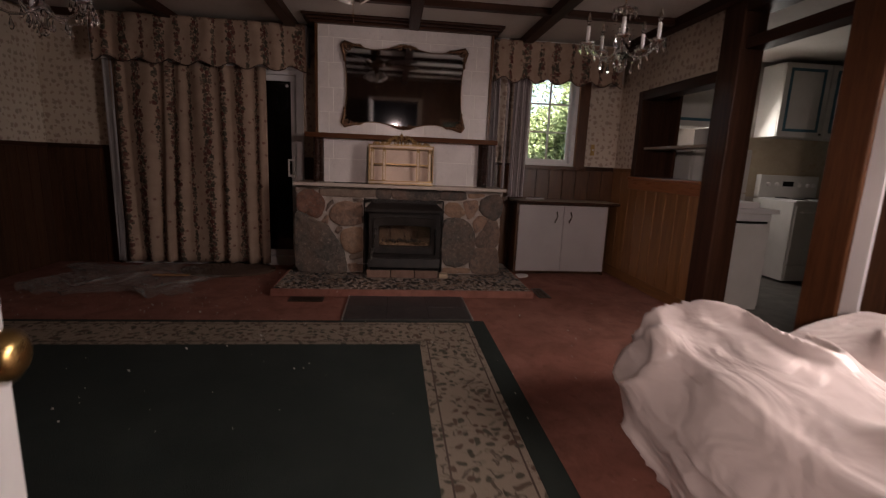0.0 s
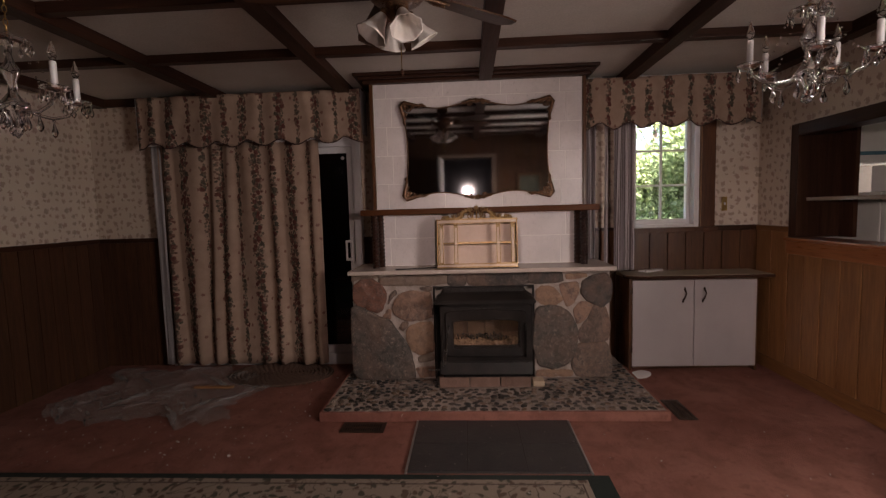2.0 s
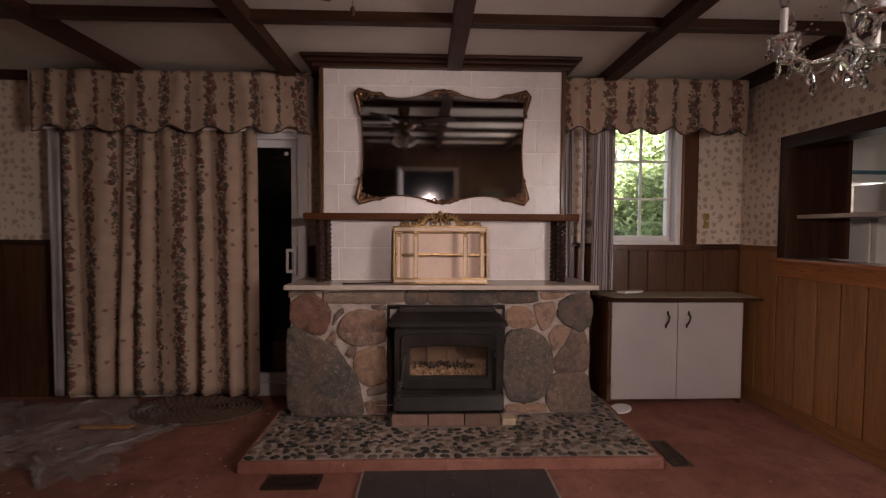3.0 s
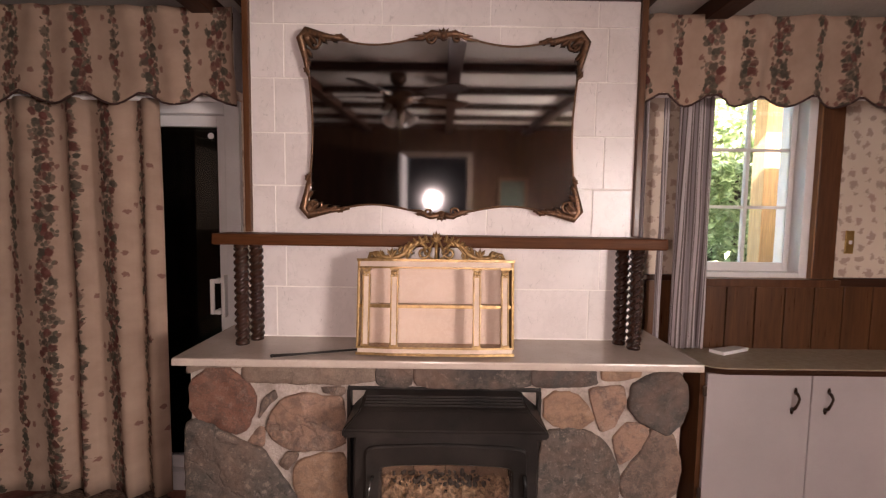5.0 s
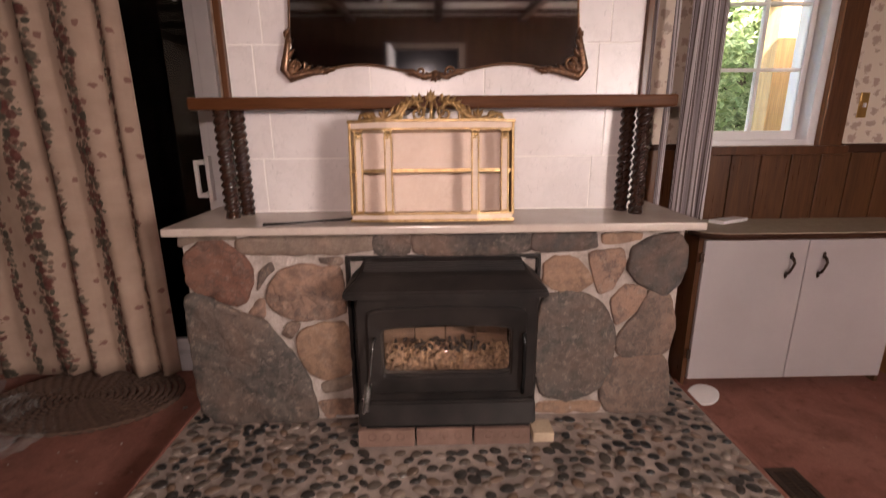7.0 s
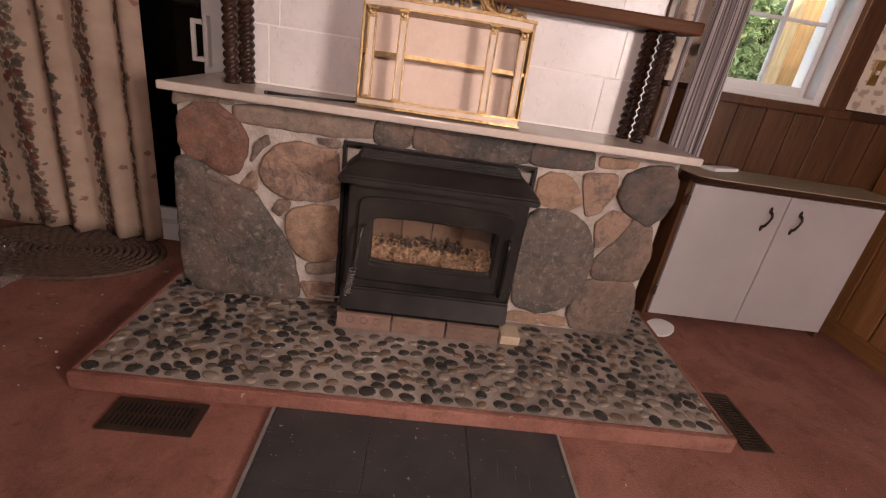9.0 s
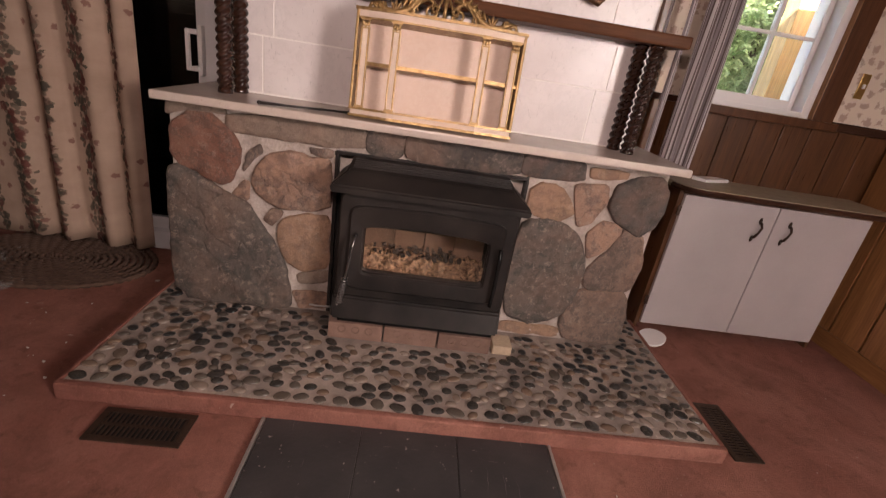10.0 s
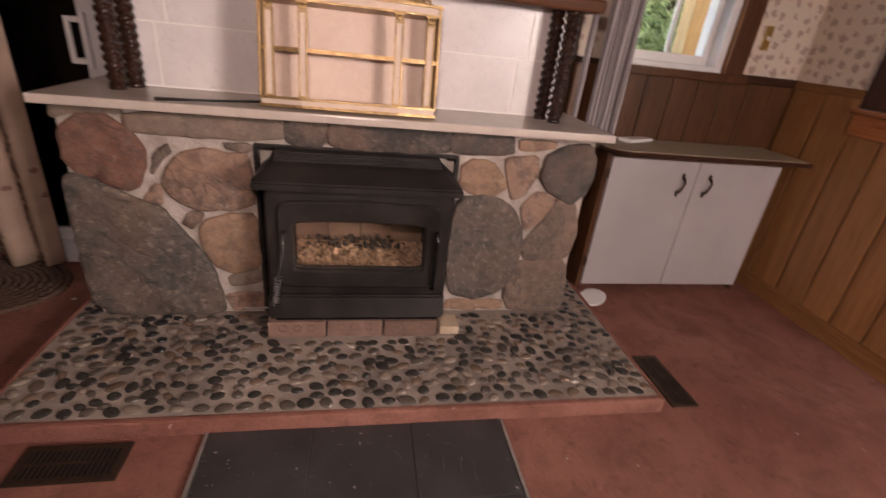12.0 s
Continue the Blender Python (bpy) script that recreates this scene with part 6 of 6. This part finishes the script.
def wall_cabinet(x0, x1, z0, z1, doors):
    c = thing("wall_cabinet", ((x0 + x1) / 2, KY1, z0), "white kitchen wall cabinet with teal door trim", "cabinet", group="kitchen wall cabinets")
    part("carcass", boxes((x0, x1, KY1 - 0.31, KY1, z0, z1), bevel=0.003), OFF_WHITE, c)
    w = (x1 - x0) / doors
    for i in range(doors):
        a, b = x0 + w * i + 0.004, x0 + w * (i + 1) - 0.004
        d = part("door", boxes((a, b, KY1 - 0.33, KY1 - 0.31, z0 + 0.005, z1 - 0.005), bevel=0.003), OFF_WHITE, c)
        m = 0.06
        part("door_trim", boxes((a + m, b - m, KY1 - 0.338, KY1 - 0.33, z0 + m, z0 + m + 0.03), (a + m, b - m, KY1 - 0.338, KY1 - 0.33, z1 - m - 0.03, z1 - m), (a + m, a + m + 0.03, KY1 - 0.338, KY1 - 0.33, z0 + m + 0.03, z1 - m - 0.03), (b - m - 0.03, b - m, KY1 - 0.338, KY1 - 0.33, z0 + m + 0.03, z1 - m - 0.03), bevel=0.002), TEAL, d, "teal painted moulding")
        part("knob", lathe([(0.006, 0), (0.012, 0.01), (0.012, 0.018), (0.004, 0.022)], seg=12), BLACK_IRON, d, local=True).matrix_local = pose(b - 0.03 - (x0 + x1) / 2, -0.33, 0.04, 90, 0, 0)


wall_cabinet(3.80, 4.40, 1.68, 2.3, 1)
wall_cabinet(5.06, 5.62, 1.62, 2.42, 1)
wall_cabinet(5.63, 6.08, 1.62, 2.42, 1)
wall_cabinet(6.09, 6.55, 1.62, 2.42, 1)
structure("splashback", boxes((4.92, KX, KY1 - 0.012, KY1, 0.92, 1.62)), plain("beige_splashback", (0.45, 0.37, 0.27), (0.38, 0.31, 0.22), 9, 0.3, 0.1), "glossy beige splashback")
# cooker
ck = thing("cooker", (5.55, 5.3, 0), "white electric cooker with raised control panel", "cooker")
part("body", boxes((5.15, 5.91, 4.98, 5.58, 0.02, 0.905), bevel=0.006), OFF_WHITE, ck)
part("cooktop", boxes((5.15, 5.91, 4.96, 5.50, 0.905, 0.925), bevel=0.006), WHITE_VINYL, ck, "white enamel cooktop")
panel = part("control_panel", boxes((5.15, 5.91, 5.50, 5.58, 0.925, 1.19), bevel=0.01), OFF_WHITE, ck, "white control panel")
for x in (5.25, 5.36, 5.66, 5.77, 5.84):
    part("knob", lathe([(0.024, 0), (0.024, 0.012), (0.018, 0.024), (0.006, 0.026)], seg=16), WHITE_PAINT, panel, local=True).matrix_local = pose(x - 5.55, 5.50 - 5.3, 1.08, 90, 0, 0)
part("clock", boxes((5.44, 5.58, 5.494, 5.50, 1.06, 1.12)), BLACK_GLOSS, panel, "dark clock window")
for x, y in ((5.34, 5.12), (5.34, 5.36), (5.72, 5.12), (5.72, 5.36)):
    ring = bmesh.new()
    for r in (0.03, 0.05, 0.07):
        tube([(x + r * math.cos(2 * math.pi * i / 20), y + r * math.sin(2 * math.pi * i / 20), 0.932) for i in range(21)], 0.005, 6, ring)
    part("burner", ring, BLACK_IRON, ck)
od = part("oven_door", boxes((5.17, 5.89, 4.955, 4.98, 0.22, 0.86), bevel=0.006), OFF_WHITE, ck)
part("handle", tube([(5.22, 4.955, 0.80), (5.22, 4.925, 0.80), (5.84, 4.925, 0.80), (5.84, 4.955, 0.80)], 0.010, 8), WHITE_PAINT, od)
part("drawer", boxes((5.17, 5.89, 4.958, 4.98, 0.03, 0.20), bevel=0.006), OFF_WHITE, ck)
# dishwasher near the doorway
dw = thing("dishwasher", (3.80, 4.2, 0), "white dishwasher with dark handle slot", "dishwasher")
part("body", boxes((3.60, 3.97, 3.93, 4.52, 0.02, 0.86), bevel=0.006), OFF_WHITE, dw)
part("control_strip", boxes((3.605, 3.965, 3.915, 3.93, 0.80, 0.855), bevel=0.003), WHITE_VINYL, dw)
part("handle_slot", boxes((3.64, 3.94, 3.922, 3.93, 0.775, 0.795)), BLACK_GLOSS, dw, "dark recessed handle")
part("door_panel", boxes((3.605, 3.965, 3.918, 3.93, 0.06, 0.77), bevel=0.003), OFF_WHITE, dw)
tagged(part("worktop", boxes((3.56, 4.02, 3.90, 4.60, 0.862, 0.90), bevel=0.006), WHITE_VINYL), "white laminate worktop over the dishwasher", "worktop")
tray = slab_xy(oval(3.78, 4.15, 0.14, 0.20, 0, 4), 0.902, 0.95)
tagged(part("enamel_tray", tray, WHITE_PAINT), "white enamel tray on the worktop", "tray")
# refrigerator seen through the hatch
fr = thing("refrigerator", (4.12, 5.2, 0), "white refrigerator beyond the serving hatch", "refrigerator")
part("body", boxes((3.86, 4.50, 4.95, 5.58, 0.02, 1.44), bevel=0.012), OFF_WHITE, fr)
part("door", boxes((3.865, 4.495, 4.90, 4.948, 0.05, 0.98), bevel=0.01), OFF_WHITE, fr)
part("freezer_door", boxes((3.865, 4.495, 4.90, 4.948, 0.99, 1.435), bevel=0.01), OFF_WHITE, fr)
tagged(part("paper_box", boxes((4.16, 4.50, 5.10, 5.4, 1.442, 1.66), bevel=0.004), WHITE_PAINT), "white box on top of the refrigerator", "box")
# hatch shelf and its dark upright
hs = thing("hatch_shelf", (3.45, 4.5, 1.112), "dark wooden shelf inside the serving hatch", "shelf")
part("board", boxes((3.33, 3.52, 3.86, 4.95, 1.385, 1.412), bevel=0.004), plain("pale_worn_shelf", (0.34, 0.27, 0.21), (0.25, 0.19, 0.145), 9, 0.5), hs, "pale worn shelf board")
part("upright", boxes((3.43, 3.60, 4.99, 5.02, 1.112, 1.93)), DARK_WOOD, hs)
part("back_upright", boxes((3.60, 3.63, 4.86, 5.02, 1.112, 1.93)), DARK_WOOD, hs)

# ---- outdoors ----
porch = thing("porch_post", (3.36, 6.62, -0.2), "tan wooden porch post outside the window", "post")
TAN = make_wood("weathered_tan_wood", (0.42, 0.27, 0.13), (0.55, 0.37, 0.19), 0.7)
part("shaft", boxes((3.29, 3.43, 6.55, 6.69, -0.2, 2.62), bevel=0.006), TAN, porch)
part("bracket", plate([(3.43, 2.28), (3.47, 2.28), (3.80, 2.55), (3.80, 2.62), (3.43, 2.62)], 6.58, 6.66), TAN, porch)
tagged(part("porch_beam", boxes((0.4, 7.5, 6.53, 6.71, 2.62, 2.82)), TAN), "tan wooden porch beam", "beam")
# out of view, added to keep the sun off the post
tagged(part("porch_roof", boxes((0.4, 7.5, 5.67, 7.25, 2.822, 2.88)), TAN), "unseen tan board roof added to shade the porch post", "porch roof")
LEAF = Graph("leaf_green", 0.55, 0.0, 0.4)
isl = LEAF.t.nodes.new("ShaderNodeNewGeometry").outputs["Random Per Island"]
LEAF.out.inputs["Subsurface Weight"].default_value = 0.0
leaf_tone = LEAF.mix(isl, (0.16, 0.22, 0.09), (0.46, 0.52, 0.30))
glow_through = LEAF.t.nodes.new("ShaderNodeBsdfTranslucent")
LEAF.put(glow_through.inputs["Color"], leaf_tone)
both = LEAF.t.nodes.new("ShaderNodeMixShader")
both.inputs[0].default_value = 0.4
LEAF.t.links.new(LEAF.out.outputs[0], both.inputs[1])
LEAF.t.links.new(glow_through.outputs[0], both.inputs[2])
LEAF.t.links.new(both.outputs[0], LEAF.t.nodes["Material Output"].inputs["Surface"])
LEAF = LEAF.done(leaf_tone)
BARK = plain("bark", (0.09, 0.065, 0.05), (0.06, 0.045, 0.035), 12, 0.95, 0.9, depth=0.01)


def tree(x, y, height, spread, seed, leaves):
    rnd = random.Random(seed)
    t = thing("tree", (x, y, -0.2), "leafy green tree outside the window", "tree", group="trees")
    part("trunk", tube([(x, y, -0.2), (x + 0.05, y, height * 0.3), (x - 0.04, y + 0.05, height * 0.65), (x, y, height * 0.9)], lambda f: 0.10 * (1 - 0.8 * f), 8), BARK, t)
    clumps = []
    for i in range(14):
        a, h = rnd.uniform(0, 6.28), rnd.uniform(0.12, 1.0)
        d = spread * (0.35 + 0.65 * rnd.random()) * (1.1 - 0.5 * h)
        tip = (x + d * math.cos(a), y + d * math.sin(a), height * h)
        part("limb", tube([(x, y, height * h * 0.75), (x + d * 0.5 * math.cos(a), y + d * 0.5 * math.sin(a), height * h * 0.92), tip], lambda f: 0.014 * (1 - 0.7 * f), 5), BARK, t)
        clumps.append((Vector(tip), rnd.uniform(0.35, 0.7)))
    verts, faces = [], []
    for i in range(leaves):
        c, r = clumps[rnd.randrange(len(clumps))]
        p = c + Vector((rnd.gauss(0, 0.5), rnd.gauss(0, 0.5), rnd.gauss(0, 0.42))) * r
        m = Euler((rnd.uniform(-1, 1), rnd.uniform(-1, 1), rnd.uniform(0, 6.28))).to_matrix()
        s = rnd.uniform(0.035, 0.075)
        b = len(verts)
        verts += [p + m @ Vector(q) for q in ((-s, 0, 0), (0, -s * 0.5, 0.01), (s, 0, -0.01), (0, s * 0.5, 0.01))]
        faces.append((b, b + 1, b + 2, b + 3))
    mesh = bpy.data.meshes.new("crown")
    mesh.from_pydata(verts, [], faces)
    mesh.materials.append(LEAF)
    ob = new("crown", mesh)
    ob.parent, ob.location = t, -Vector((x, y, -0.2))


tree(4.6, 9.6, 3.3, 1.7, 1, 19000)
tree(6.2, 10.6, 4.0, 2.0, 2, 13000)
tree(3.2, 10.8, 3.5, 1.9, 3, 18000)
tree(7.6, 9.4, 3.4, 1.6, 4, 4500)
tree(5.2, 12.5, 4.2, 2.4, 5, 5000)
tree(5.5, 8.9, 2.9, 1.1, 6, 11000)
tree(6.8, 9.8, 3.1, 1.4, 7, 12000)
tree(4.5, 8.7, 2.6, 1.0, 8, 9000)
tree(6.1, 9.2, 3.0, 1.3, 9, 13000)

# ---- pebbles of the hearth ----
PEB = Graph("river_pebble", 0.26, 0.0, 0.5)
pr = PEB.random()
pv = PEB.added(PEB.coord, PEB.scaled(PEB.joined(pr, pr, pr), (9, 17, 5)))
pn1, _ = PEB.noise(PEB.scaled(pv, (1, 1, 4)), 25, 4)
pcol = PEB.mix(PEB.ramp(pr, 0.40, 0.52), (0.014, 0.0135, 0.0135), (0.070, 0.056, 0.046))
pcol = PEB.mix(PEB.ramp(pr, 0.66, 0.74), pcol, (0.125, 0.080, 0.055))
pcol = PEB.mix(PEB.ramp(pr, 0.84, 0.90), pcol, (0.20, 0.155, 0.125))
pcol = PEB.mix(PEB.ramp(pn1, 0.45, 0.75), pcol, PEB.mix(0.5, pcol, (0.17, 0.14, 0.11)))
PEB.bump(pn1, 0.2, 0.001)
PEB = PEB.done(pcol)
PEB2 = Graph("far_river_pebble", 0.30)
ir = PEB2.t.nodes.new("ShaderNodeNewGeometry").outputs["Random Per Island"]
c2 = PEB2.mix(PEB2.ramp(ir, 0.40, 0.52), (0.014, 0.0135, 0.0135), (0.070, 0.056, 0.046))
c2 = PEB2.mix(PEB2.ramp(ir, 0.66, 0.74), c2, (0.125, 0.080, 0.055))
PEB2 = PEB2.done(PEB2.mix(PEB2.ramp(ir, 0.84, 0.90), c2, (0.20, 0.155, 0.125)))


def pebble_shape(k):
    bm = bmesh.new()
    bmesh.ops.create_uvsphere(bm, u_segments=12, v_segments=6, radius=1.0)
    for v in bm.verts:
        v.co.x *= 1 + 0.16 * noise.noise(v.co * 0.9 + Vector((k * 5.0, 0, 0)))
        v.co.y *= 1 + 0.20 * noise.noise(v.co * 0.9 + Vector((0, k * 7.0, 3)))
    mesh = bpy.data.meshes.new("pebble")
    bm.to_mesh(mesh)
    bm.free()
    mesh.materials.append(PEB)
    mesh.shade_smooth()
    return mesh


shapes = [pebble_shape(k) for k in range(6)]
rnd = random.Random(21)
placed = []
x = -0.185
while x < 2.03:
    placed.append((x, 4.308 + rnd.uniform(-0.004, 0.008), rnd.uniform(0.95, 1.2)))
    x += rnd.uniform(0.054, 0.074)
tries = 0
while tries < 13000:
    tries += 1
    px, py, size = rnd.uniform(-0.19, 2.03), rnd.uniform(4.33, 5.18), rnd.uniform(0.72, 1.15)
    if (py > 4.838 and -0.15 < px < 1.89) or (py > 4.652 and 0.53 < px < 1.34):
        continue
    if all((px - q[0]) ** 2 + ((py - q[1]) * 1.12) ** 2 > (0.0222 * (size + q[2])) ** 2 for q in placed):
        placed.append((px, py, size))
placed.sort(key=lambda p: abs(p[0] - 0.92) * 0.35 + p[1])
rest_v, rest_f = [], []
for k, (x, y, size) in enumerate(placed):
    L, W = 0.0268 * size * rnd.uniform(0.86, 1.10), 0.0186 * size * rnd.uniform(0.84, 1.16)
    m = pose(x, y, 0.0625, rnd.uniform(-5, 5), rnd.uniform(-5, 5), rnd.gauss(0, 34)) @ Matrix.Diagonal((L, W, 0.0085, 1))
    if k < 300:
        ob = new("pebble", shapes[k % 6])
        ob.parent = hearth
        ob.matrix_local = Matrix.Translation(-ROOT[hearth]) @ m
    else:
        src, b = shapes[k % 6], len(rest_v)
        rest_v += [m @ v.co - ROOT[hearth] for v in src.vertices]
        rest_f += [tuple(b + i for i in p.vertices) for p in src.polygons]
mesh = bpy.data.meshes.new("pebbles")
mesh.from_pydata(rest_v, [], rest_f)
mesh.materials.append(PEB2)
mesh.shade_smooth()
rest = new("pebble_rest", mesh)
rest.parent = hearth
tagged(rest, kind="stuff")
